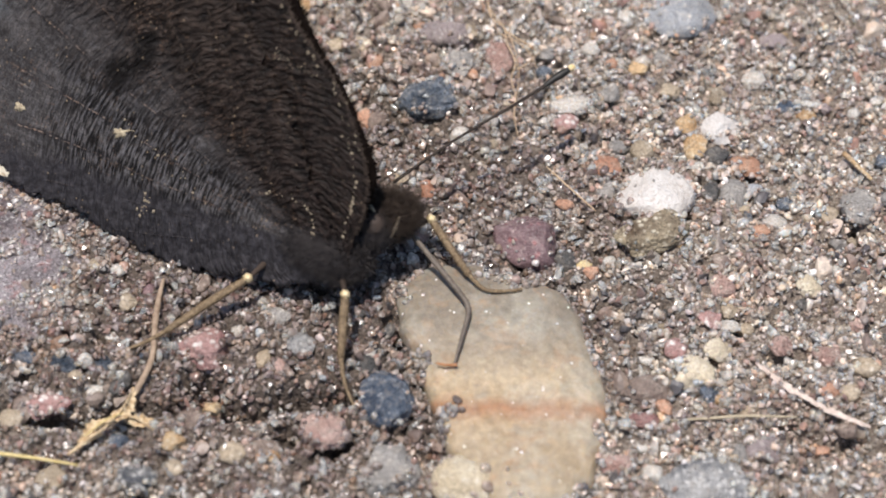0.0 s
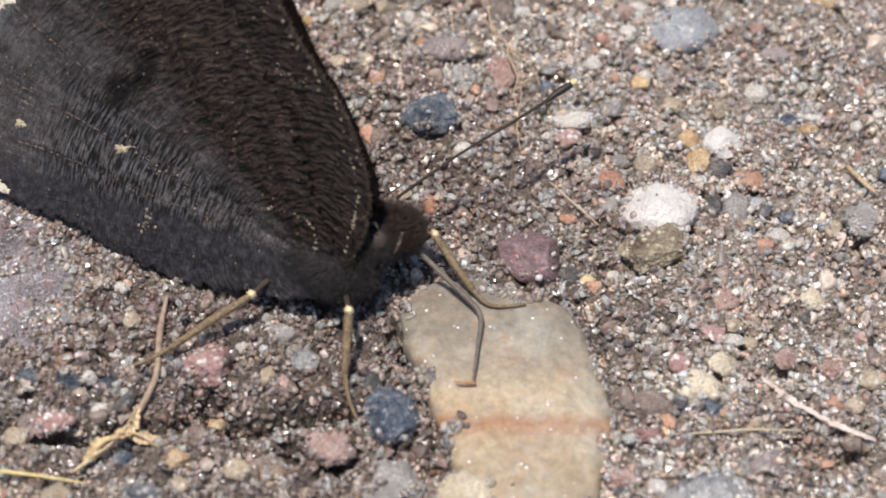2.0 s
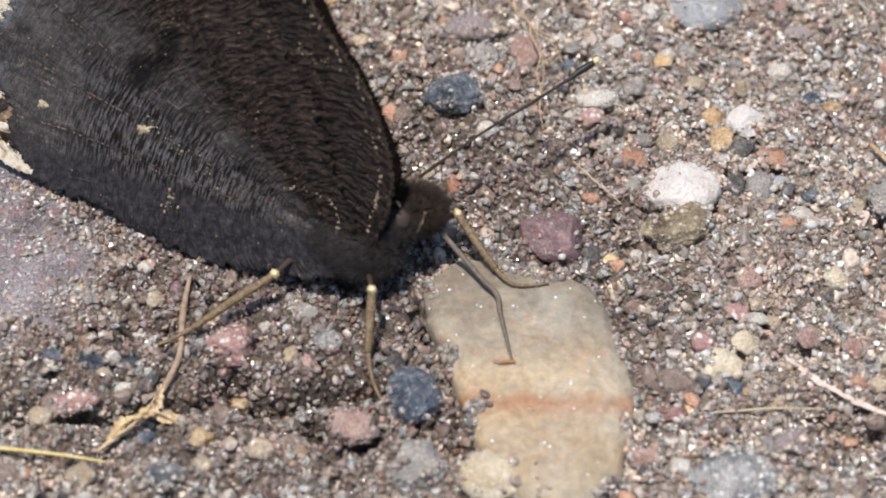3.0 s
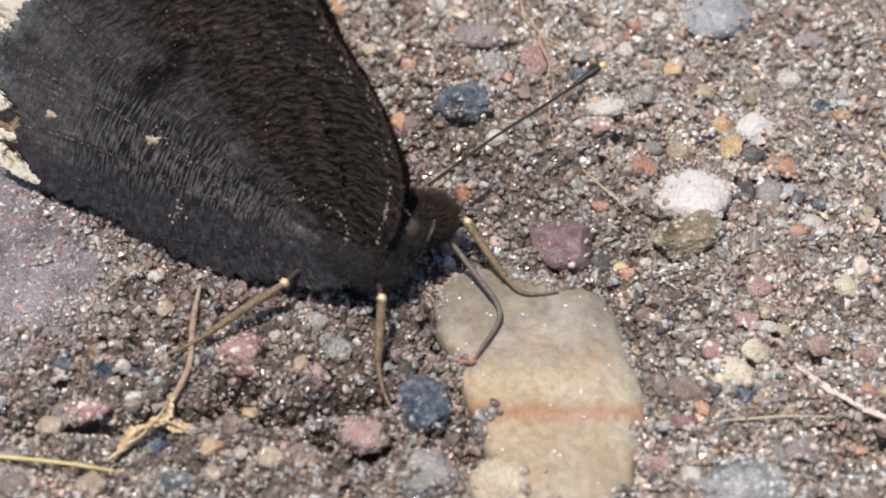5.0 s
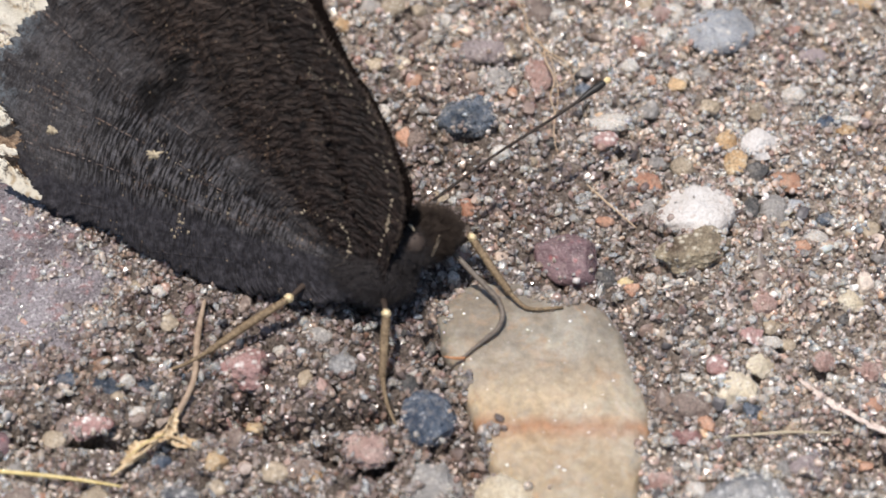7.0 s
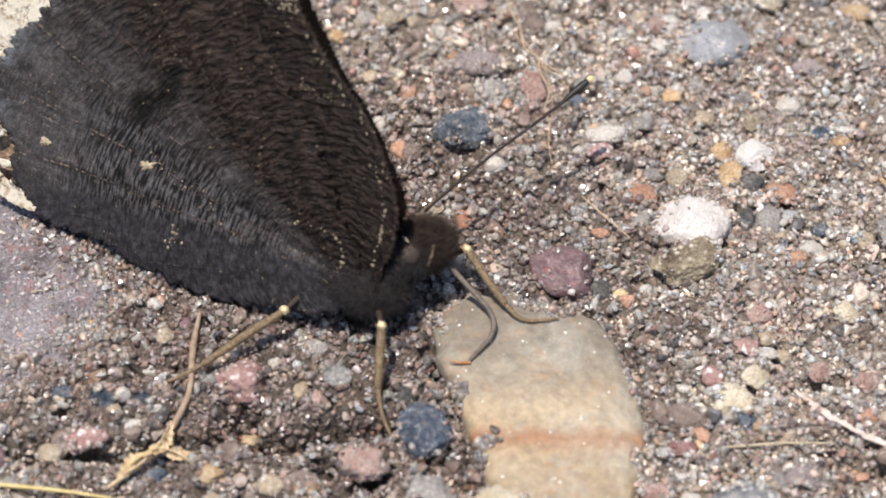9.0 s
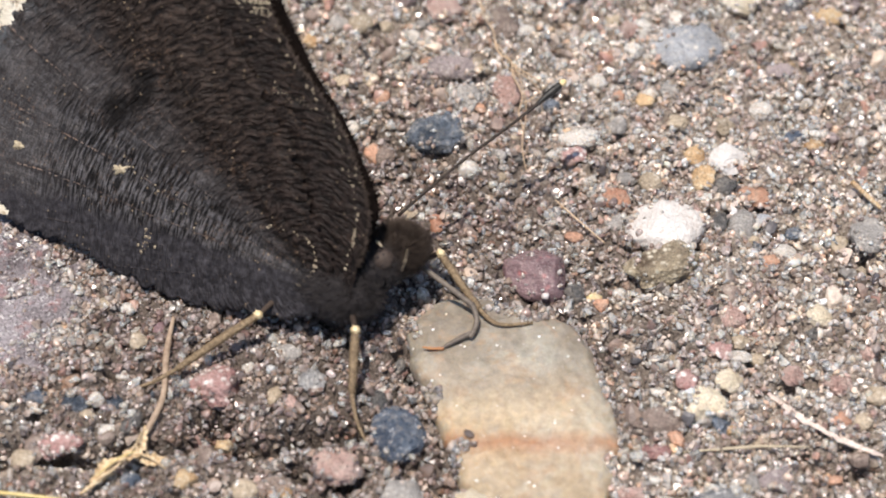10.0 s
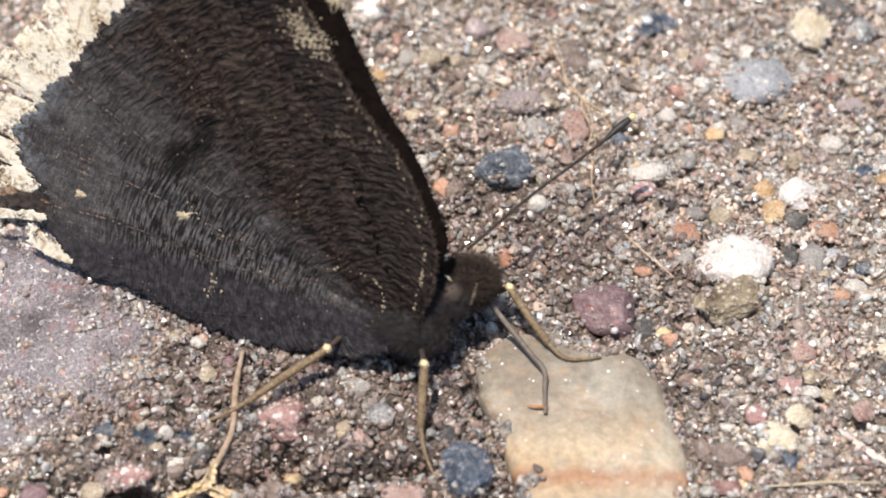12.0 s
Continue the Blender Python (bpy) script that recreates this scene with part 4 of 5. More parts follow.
strand("root_fibre", [(6.5, 24.7, 0.7), (6.8, 22.4, 0.6), (7.5, 20.4, 0.9), (7.8, 18.7, 0.6), (8.8, 17.1, 1.1), (8.9, 15.7, 1.2), (9.5, 13.2, 1.9), (9.2, 11.9, 1.4), (9.5, 10.7, 0.9), (9.4, 9.1, 0.5), (9.6, 7.3, 0.4)], [0.05, 0.06, 0.06, 0.07, 0.08, 0.07, 0.07, 0.06, 0.05, 0.05, 0.03], fibre_mat, "thin tan root fibre draped over a pebble", "root fibre")
strand("root_fibre", [(8.8, 16.9, 1.1), (10.3, 15.8, 1.0), (11.3, 15.2, 0.7)], [0.07, 0.06, 0.03], fibre_mat, "fine side root on the sand", "root fibre")
strand("root_fibre", [(9.5, 12.7, 1.4), (10.6, 13.8, 1.1), (11.8, 15.6, 0.6)], [0.06, 0.05, 0.03], fibre_mat, "fine side root on the sand", "root fibre")
strand("stem", [(11.7, 4.3, 0.5), (13.2, 2.3, 0.8), (15.2, 0.3, 0.5)], [0.05, 0.08, 0.05], fibre_mat, "thin reddish dry stem", "stem")
strand("chip", [(34.0, 5.6, 0.7), (35.9, 3.2, 0.6)], [0.22, 0.16], ochre, "small orange wood chip", "chip")
scrap("splinter", [(26.2, -12.7, 0.1), (28.4, -15.0, 0.3), (30.6, -16.6, 0.4), (33.7, -17.8, 0.1)], [0.1, 0.27, 0.28, 0.1], splinter_mat, "pale pinkish splinter half covered by sand", "splinter", 25)
strand("root_fibre", [(6.1, 24.2, 0.6), (7.4, 21.7, 0.7), (7.7, 19.4, 0.8), (9.2, 16.1, 1.3), (9.8, 12.6, 1.2), (9.4, 10.1, 0.6)], [0.03, 0.05, 0.05, 0.05, 0.04, 0.03], fibre_mat, "thin tan root fibre beside a thicker one", "root fibre")
strand("root_fibre", [(7.7, 19.4, 0.7), (8.3, 17.0, 0.9), (9.7, 15.9, 1.0), (10.7, 14.9, 0.8), (11.2, 13.7, 0.5)], [0.03, 0.04, 0.05, 0.04, 0.03], fibre_mat, "fine curled root hair on the sand", "root fibre")
strand("dry_grass", [(-21.5, -19.8, 0.7), (-19.7, -18.8, 1.3), (-18.5, -17.3, 1.4), (-17.9, -15.3, 0.9)], [0.04, 0.09, 0.08, 0.03], husk_mat, "thin dry blade of torn grass", "dry grass")
strand("dry_grass", [(-21.0, -19.2, 0.9), (-19.6, -18.3, 1.6), (-18.3, -17.6, 1.5)], [0.03, 0.08, 0.03], straw_mat, "thin yellow blade of torn grass", "dry grass")
strand("dry_grass", [(-18.3, -17.5, 1.1), (-17.3, -18.0, 1.3), (-16.1, -18.7, 0.8)], [0.05, 0.10, 0.04], husk_mat, "short curled blade of dry grass", "dry grass")

# ---- the butterfly ----
BASE = Vector((-4.4, -5.9, 0.0))
butterfly = tagged(new("butterfly"), "dark brown butterfly with closed pale-edged wings, standing on gravel and drinking", "butterfly")
butterfly.matrix_basis = pose(BASE.x * MM, BASE.y * MM, 0)


def here(*p):
    """A place of the world, in the insect's own space."""
    return tuple(Vector(p) - BASE)


def ellipsoid(name, centre, size, turn, material, level=4, rough=0.06):
    v, f = BALLS[level]
    m = Euler([radians(a) for a in turn]).to_matrix()
    verts = [Vector(centre) + m @ Vector([c * s * (1 + rough * noise.noise(Vector(p) * 3.0)) for c, s in zip(p, size)]) for p in v]
    return mesh_of(name, verts, f, material)


def fur_mesh(name, centre, size, turn, count, length, seed, sweep, material, width=0.035):
    """Short hairs over an egg-shaped body; each is a thin bent spike."""
    rng = np.random.default_rng(seed)
    m = Euler([radians(a) for a in turn]).to_matrix()
    verts, faces = [], []
    for _ in range(count):
        d = rng.normal(size=3)
        d /= np.linalg.norm(d)
        p = Vector(centre) + m @ Vector(d * size)
        out = (m @ Vector(d / np.array(size))).normalized()
        way = (out + Vector(sweep) * rng.uniform(0.5, 1.3) + Vector(rng.normal(0, 0.25, 3))).normalized()
        a = out.cross(Vector(rng.normal(size=3))).normalized() * width
        b = out.cross(a)
        ln = length * rng.uniform(0.5, 1.25)
        mid, tip = p + (out * 0.5 + way * 0.5) * ln * 0.5, p + way * ln
        i = len(verts)
        verts += [p + a, p - a * 0.5 + b, p - a * 0.5 - b, mid + a * 0.7, mid - a * 0.35 + b * 0.7, mid - a * 0.35 - b * 0.7, tip]
        faces += [(i, i + 1, i + 4, i + 3), (i + 1, i + 2, i + 5, i + 4), (i + 2, i, i + 3, i + 5), (i + 3, i + 4, i + 6), (i + 4, i + 5, i + 6), (i + 5, i + 3, i + 6)]
    return mesh_of(name, verts, faces, material)


# axes of the folded wings: along the body to the head, up the wing, out of its face
WING_U = Vector((0.9027, -0.4295, 0.0266)).normalized()
WING_N = Vector((-0.3657, -0.7332, 0.5732)).normalized()
WING_V = WING_N.cross(WING_U)
WING_ROOT = Vector((-5.34, -6.57, 5.28))


def wing_pose(off=0.0, rows=(0, 0, 0), shift=(0, 0, 0)):
    m = Matrix((WING_U, WING_V, WING_N)).transposed().to_4x4()
    m.translation = (WING_ROOT - BASE) * MM
    turn = Vector([radians(a) for a in rows])
    spin = Matrix.Rotation(turn.length, 4, turn.normalized()) if turn.length > 1e-6 else Matrix()
    return m @ Matrix.Translation(Vector((shift[0], shift[1], shift[2] + off)) * MM) @ spin


def smooth_ring(points, steps=10):
    pts = [Vector((*p, 0.0)) for p in points]
    k, out = len(pts), []
    for i in range(k):
        a, b, c, d = pts[i - 1], pts[i], pts[(i + 1) % k], pts[(i + 2) % k]
        for s in range(steps):
            t = s / steps
            out.append(0.5 * ((2 * b) + (c - a) * t + (2 * a - 5 * b + 4 * c - d) * t * t + (3 * b - a - 3 * c + d) * t ** 3))
    return out


def relief(x, y, bend):
    """The wing's own shape: a slight bowl, with pleats along the veins and small ripples."""
    r, a = math.hypot(x, y), math.atan2(y, -x)
    z = bend * (r / 30.0) ** 2 * 2.0
    z += 0.05 * math.sin(a * 21.0 + 0.6 * noise.noise(Vector((r / 7, a * 2, 0)))) * min(1.0, r / 8.0)
    z += 0.10 * min(1.0, r / 10.0) * noise.noise(Vector((r * 0.9 + noise.noise(Vector((x / 2, y / 2, 3))), a * 5.0, 2.0)))
    return z


def wing_sheet(name, outline, centre, material, bend, thick, ragged=0.0, rings=34, seed=1):
    """A thin two-sided sheet inside a smooth outline."""
    edge = smooth_ring(outline, 20 if ragged > 0.3 else 10)
    def tear(p):
        q = p * 1.3 + Vector((seed, 0, 0))
        return ragged * (noise.noise(q) + 0.8 * noise.noise(q * 2.6) + 0.5 * noise.noise(q * 6.0))

    tears = [tear(p) for p in edge]
    c = Vector((*centre, 0.0))
    k, verts, faces = len(edge), [], []
    for side in (1, -1):
        verts.append((c.x, c.y, relief(c.x, c.y, bend) + side * thick / 2))
        for j in range(1, rings + 1):
            for p, cutback in zip(edge, tears):
                q = c + (p - c) * (j / rings) + (p - c).normalized() * cutback * max(0.0, j / rings - 0.8) * 5.0
                verts.append((q.x, q.y, relief(q.x, q.y, bend) + side * thick / 2 * (1.0 if j < rings else 0.3)))
    half = 1 + rings * k
    for base, flip in ((0, False), (half, True)):
        for i in range(k):
            t = (i + 1) % k
            f = [(base, base + 1 + i, base + 1 + t)]
            f += [(base + 1 + (j - 1) * k + i, base + 1 + j * k + i, base + 1 + j * k + t, base + 1 + (j - 1) * k + t) for j in range(1, rings)]
            faces += [q[::-1] for q in f] if flip else f
    rim = 1 + (rings - 1) * k
    faces += [(rim + i, half + rim + i, half + rim + (i + 1) % k, rim + (i + 1) % k) for i in range(k)]
    return mesh_of(name, verts, faces, material)


HIND = [(0.6, -1.8), (-1.9, -3.4), (-5.7, -4.3), (-10.2, -5.1), (-14.9, -4.8), (-18.9, -3.9), (-22.2, -3.9), (-24.7, -3.6), (-25.6, -2.5), (-27.1, -1.0), (-27.1, 1.0), (-28.5, 2.3),
        (-30.1, 3.8), (-30.3, 5.9), (-28.9, 8.0), (-28.6, 9.4), (-26.9, 11.2), (-25.9, 13.4), (-23.8, 16.6), (-20.8, 19.8), (-14.9, 18.9), (-9.1, 14.0), (-4.3, 8.9), (-1.2, 4.0), (0.7, 1.6)]
FORE = [(1.9, -0.8), (2.3, 2.0), (2.6, 3.6), (2.4, 5.9), (1.5, 7.8), (-0.4, 10.7), (-2.3, 12.6), (-5.7, 15.4), (-8.2, 18.1), (-10.0, 20.4), (-12.1, 22.8), (-14.6, 23.9), (-18.6, 23.0), (-22.4, 20.6),
        (-22.0, 15.3), (-13.2, 8.4), (-2.6, 0.7)]
FAR_FORE = [(1.9, -0.5), (2.4, 3.0), (2.5, 6.3), (1.5, 8.0), (-1.0, 11.2), (-4.4, 14.4), (-7.0, 17.5), (-9.8, 20.9), (-11.8, 23.3), (-14.4, 24.1), (-17.9, 22.5), (-20.9, 19.8), (-20.4, 14.4), (-12.9, 8.7), (-2.4, 1.1)]
EDGE = [(-24.2, -3.0), (-26.8, -3.0), (-28.4, -1.8), (-29.7, -1.6), (-30.0, -0.6), (-31.2, 1.2), (-33.0, 2.7), (-34.6, 4.9), (-34.6, 7.4), (-33.1, 9.9), (-30.8, 13.2), (-28.6, 16.8), (-25.6, 20.2), (-22.6, 22.8)]


def border_mesh(name, inner, outer, material, bend, seed, teeth):
    """The torn pale edge: a strip from just under the dark field out to a ragged rim."""
    rng = np.random.default_rng(seed)
    def along(pts, t):
        t = min(max(t, 0.0), 0.9999) * (len(pts) - 1)
        i = int(t)
        a, b, c, d = [Vector((*pts[min(max(q, 0), len(pts) - 1)], 0)) for q in (i - 1, i, i + 1, i + 2)]
        s = t - i
        return 0.5 * ((2 * b) + (c - a) * s + (2 * a - 5 * b + 4 * c - d) * s * s + (3 * b - a - 3 * c + d) * s ** 3)
    k, cross, verts, faces = 240, 7, [], []
    for i in range(k):
        t = i / (k - 1)
        a, b = along(inner, t), along(outer, t)
        cut = 1.0 - teeth * max(0.0, noise.noise(Vector((t * 26.0, seed, 0))) + 0.45 * noise.noise(Vector((t * 80.0, seed, 4))) + 0.3 * noise.noise(Vector((t * 170.0, seed, 8))) + (0.35 if t < 0.42 else -0.1))
        for j in range(cross):
            s = -0.25 + (max(0.06, cut) + 0.25) * j / (cross - 1)
            q = a.lerp(b, s)
            verts.append((q.x, q.y, relief(q.x, q.y, bend) - 0.06 + 0.12 * noise.noise(q * 0.8)))
    for side in (0, 1):
        base = side * k * cross
        if side:
            verts += [(x, y, z - 0.07) for x, y, z in verts]
        for i in range(k - 1):
            for j in range(cross - 1):
                f = (base + i * cross + j, base + i * cross + j + 1, base + (i + 1) * cross + j + 1, base + (i + 1) * cross + j)
                faces.append(f if not side else f[::-1])
    for i in range(k - 1):
        a, b = i * cross + cross - 1, (i + 1) * cross + cross - 1
        faces.append((a, a + k * cross, b + k * cross, b))
    return mesh_of(name, verts, faces, material)


def scale_patch(name, x, y, w, l, turn, material, bend, lift, seed):
    """A small flat tuft of scales lying on the wing."""
    ring = []
    for i in range(28):
        a = 2 * math.pi * i / 28
        k = 1.0 + 1.1 * noise.noise(Vector((math.cos(a) * 1.9, math.sin(a) * 1.9, seed)))
        p = Matrix.Rotation(radians(turn), 2) @ Vector((math.cos(a) * w / 2 * k, math.sin(a) * l / 2 * k))
        ring.append((x + p.x, y + p.y))
    verts = [(x, y, relief(x, y, bend) + lift)] + [(p[0], p[1], relief(p[0], p[1], bend) + lift) for p in ring]
    verts += [(p[0], p[1], relief(p[0], p[1], bend) + lift - 0.08) for p in ring]
    faces = [(0, 1 + i, 1 + (i + 1) % 28) for i in range(28)] + [(1 + i, 29 + i, 29 + (i + 1) % 28, 1 + (i + 1) % 28) for i in range(28)]
    return mesh_of(name, verts, faces, material)


BEND = 0.4
inner_edge = HIND[11:20]
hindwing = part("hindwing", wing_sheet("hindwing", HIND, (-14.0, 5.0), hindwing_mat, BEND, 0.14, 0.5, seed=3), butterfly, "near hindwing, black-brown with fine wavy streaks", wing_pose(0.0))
part("pale_border", border_mesh("pale_border", inner_edge, EDGE[6:], border_mat, BEND, 5, 1.1), hindwing, "torn cream border with dark specks")
part("pale_spot", scale_patch("pale_spot", -16.6, 3.0, 1.1, 0.6, 25, patch_mat, BEND, 0.09, 2.0), hindwing, "small cream spot")
part("pale_spot", scale_patch("pale_spot", -24.7, 2.1, 0.9, 0.6, 0, patch_mat, BEND, 0.09, 5.0), hindwing, "small dull cream spot")


def dots_mesh(name, curve, count, size, material, bend, lift, seed, spread=0.12):
    """A row of tiny pale scale tufts along a curve on the wing."""
    rng = np.random.default_rng(seed)
    v, f = BALLS[2]
    verts, faces = [], []
    for i in range(count):
        t = i / max(count - 1, 1) * (len(curve) - 1)
        k = min(int(t), len(curve) - 2)
        p = Vector((*curve[k], 0)).lerp(Vector((*curve[k + 1], 0)), t - k) + Vector((*rng.normal(0, spread, 2), 0))
        s = size * rng.uniform(0.25, 1.45)
        base = len(verts)
        verts += [(p.x + q[0] * s, p.y + q[1] * s * 0.7, relief(p.x, p.y, bend) + lift + q[2] * s * 0.5) for q in v]
        faces += [tuple(base + a for a in tri) for tri in f]
    return mesh_of(name, verts, faces, material)


def tuft_row(parent, curve, count, size, material, bend, lift, seed, spread=0.12):
    """A row of pale scale tufts along a curve on the wing, each a small flat bead."""
    rng = np.random.default_rng(seed)
    beads = [mesh_of("scale_tuft", lump(rng, 2, 3, 0.6, 0.9, 0.2)[0] * (1.0, 0.7, 0.5), BALLS[2][1], material) for _ in range(4)]
    for i in range(count):
        t = i / max(count - 1, 1) * (len(curve) - 1)
        k = min(int(t), len(curve) - 2)
        x, y, _ = Vector((*curve[k], 0)).lerp(Vector((*curve[k + 1], 0)), t - k) + Vector((*rng.normal(0, spread, 2), 0))
        s = size * rng.uniform(0.25, 1.45)
        part("scale_tuft", beads[i % 4], parent, at=pose(x * MM, y * MM, (relief(x, y, bend) + lift) * MM, 0, 0, rng.uniform(0, 180)) @ Matrix.Scale(s, 4))


dot_mat = plain("pale_tuft", (0.10, 0.078, 0.055), (0.50, 0.42, 0.30), 0.35, 0.6, 0.3, 0.02)
tuft_row(hindwing, [(-5.2, 2.5), (-3.4, 3.1), (-1.8, 2.9), (-1.0, 2.3), (-0.6, 1.1), (-1.0, 0.1), (-1.8, -0.8)], 30, 0.11, dot_mat, BEND, 0.07, 4, 0.09)
tuft_row(hindwing, [(-17.4, 4.4), (-14.6, 3.2), (-12.4, 2.4), (-10.6, 1.0)], 16, 0.10, dot_mat, BEND, 0.09, 5, 0.25)
tuft_row(hindwing, [(-13.6, -2.6), (-13.2, -1.6), (-13.5, -1.0)], 12, 0.12, dot_mat, BEND, 0.09, 6, 0.35)
def fringe_mesh(name, edge, count, length, material, bend, seed):
    """Short stiff hairs standing off the front edge of a wing."""
    rng = np.random.default_rng(seed)
    verts, faces = [], []
    for i in range(count):
        t = (i + rng.uniform(0, 1)) / count * (len(edge) - 1)
        k = min(int(t), len(edge) - 2)
        a, b = Vector((*edge[k], 0)), Vector((*edge[k + 1], 0))
        p, along = a.lerp(b, t - k), (b - a).normalized()
        out = Vector((along.y, -along.x, 0)) + along * rng.uniform(-0.2, 0.9) + Vector((0, 0, rng.uniform(-0.3, 0.5)))
        p.z = relief(p.x, p.y, bend) + rng.uniform(-0.05, 0.08)
        p -= out * 0.15
        w = along * rng.uniform(0.05, 0.11)
        tip = p + out.normalized() * length * rng.uniform(0.5, 1.3)
        n0 = len(verts)
        verts += [p - w, p + w, p + Vector((0, 0, 0.06)), tip]
        faces += [(n0, n0 + 1, n0 + 3), (n0 + 1, n0 + 2, n0 + 3), (n0 + 2, n0, n0 + 3)]
    return mesh_of(name, verts, faces, material)


forewing = part("forewing", wing_sheet("forewing", FORE, (-8.0, 13.0), forewing_mat, BEND, 0.14, 0.25, seed=7), butterfly, "near forewing, dark brown with fine ripples", wing_pose(-0.35))
part("pale_spot", dots_mesh("pale_spot", [(-11.4, 19.6), (-10.0, 18.8), (-8.6, 18.2)], 420, 0.10, dot_mat, BEND, 0.04, 16, 0.55), forewing, "cream mark near the wing tip")
tuft_row(forewing, [(0.1, 8.7), (0.8, 7.4), (1.5, 5.4), (1.6, 4.3), (1.6, 3.4), (1.5, 1.6)], 20, 0.12, dot_mat, BEND, 0.07, 7, 0.08)
tuft_row(forewing, [(-8.6, 17.8), (-6.0, 15.2), (-2.7, 12.4), (-0.8, 10.5), (0.9, 8.0)], 46, 0.10, dot_mat, BEND, 0.05, 8, 0.2)
part("pale_spot", dots_mesh("pale_spot", [(-6.6, 12.8), (-5.6, 12.3), (-4.2, 12.2), (-3.2, 12.1)], 60, 0.075, dot_mat, BEND, 0.04, 17, 0.2), forewing, "faint cream streak by the front edge")
tagged(part("fringe", fringe_mesh("fringe", FORE[1:11], 320, 0.50, fur_mat, BEND, 40), forewing, "fringe of short brown hairs"), kind="stuff")
for torn in ([(-32.5, 1.6), (-30.8, 2.6), (-30.0, 2.8), (-28.8, 2.3), (-27.9, 1.8), (-28.9, 1.0), (-30.0, 1.0), (-31.6, 0.7)],
             [(-31.5, -1.0), (-30.1, -0.8), (-28.2, -0.3), (-26.9, -0.4), (-27.9, -1.0), (-29.5, -1.3), (-31.4, -1.8)],
             [(-28.3, -1.3), (-27.0, -1.8), (-25.4, -2.2), (-24.3, -3.3), (-25.7, -3.5), (-27.2, -3.3), (-28.2, -2.8)]):
    middle_of = (sum(p[0] for p in torn) / len(torn), sum(p[1] for p in torn) / len(torn))
    part("border_scrap", wing_sheet("border_scrap", torn, middle_of, border_mat, BEND, 0.1, 0.32, 10, 6), hindwing, "torn-off piece of the cream border")
far_forewing = part("forewing", wing_sheet("far_forewing", FAR_FORE, (-7.2, 13.5), inner_mat, BEND, 0.14, 0.25, seed=8), butterfly, "far forewing, black-brown, showing past the near one", wing_pose(-1.3))
tagged(part("fringe", fringe_mesh("fringe", FAR_FORE[1:10], 380, 0.62, inner_mat, BEND, 41), far_forewing, "fringe of short black hairs"), kind="stuff")
part("pale_spot", scale_patch("pale_spot", -9.3, 20.3, 1.6, 1.1, 40, patch_mat, BEND, 0.09, 11.0), far_forewing, "cream mark on the front edge")
far_hindwing = part("hindwing", wing_sheet("far_hindwing", [(x + 0.3, y + 0.1) for x, y in HIND], (-14.0, 5.0), hindwing_mat, BEND, 0.14, 0.5, seed=11), butterfly, "far hindwing, hidden behind the near one", wing_pose(-0.95))
membrane_mat = plain("bare_brown_membrane", (0.06, 0.035, 0.025), (0.46, 0.33, 0.22), 0.45, 0.5, 0.4, 0.2)
part("bare_margin", wing_sheet("bare_margin", [(-33.1, 2.6), (-29.3, 3.0), (-27.4, 1.4), (-26.6, -1.0), (-25.5, -2.2), (-27.4, -2.2), (-29.2, -2.0), (-30.8, -2.4), (-32.8, -2.6)], (-29.5, 0.2), membrane_mat, BEND, 0.08, 0.35, 12, 4), far_hindwing, "bare brown margin with the scales worn off")
part("tail", wing_sheet("tail", [(-22.6, -3.0), (-24.0, -3.6), (-24.9, -4.6), (-23.6, -5.1), (-21.8, -5.0), (-20.4, -4.0)], (-22.8, -4.2), hindwing_mat, BEND, 0.1, 0.2, 8, 5), far_hindwing, "dark torn lobe of the far hindwing")

AXIS = (0, 8, -28)
part("thorax", ellipsoid("thorax", here(-4.5, -5.2, 3.9), (3.5, 2.3, 2.1), AXIS, thorax_mat), butterfly, "stout dark thorax")
tagged(part("fur", fur_mesh("fur", here(-4.5, -5.2, 3.9), (3.5, 2.3, 2.1), AXIS, 15000, 0.85, 3, (-1.1, 0.3, -0.35), thorax_mat, 0.016), butterfly, "dense grey-black fur on the body"), kind="stuff")
part("neck", ellipsoid("neck", here(-1.9, -4.5, 4.9), (2.2, 1.6, 1.6), (0, 8, 10), thorax_mat), butterfly, "dark furry neck")
tagged(part("neck_fur", fur_mesh("neck_fur", here(-1.9, -4.5, 4.9), (2.2, 1.6, 1.6), (0, 8, 10), 6000, 0.7, 13, (-0.5, 0.6, 0.2), thorax_mat, 0.016), butterfly, "shaggy fur between body and head"), kind="stuff")
part("abdomen", ellipsoid("abdomen", here(-12.5, -1.8, 3.0), (7.0, 1.7, 1.7), (0, -6, -27), fur_mat), butterfly, "slim dark abdomen behind the wing")

# head: its space lies at the neck, so that it can nod
NECK = Vector(here(-1.2, -3.6, 4.2))
HEAD_AT = NECK + Vector((0.0, -0.7, 1.0))


def at_neck(*p):
    return tuple(Vector(here(*p)) - NECK)


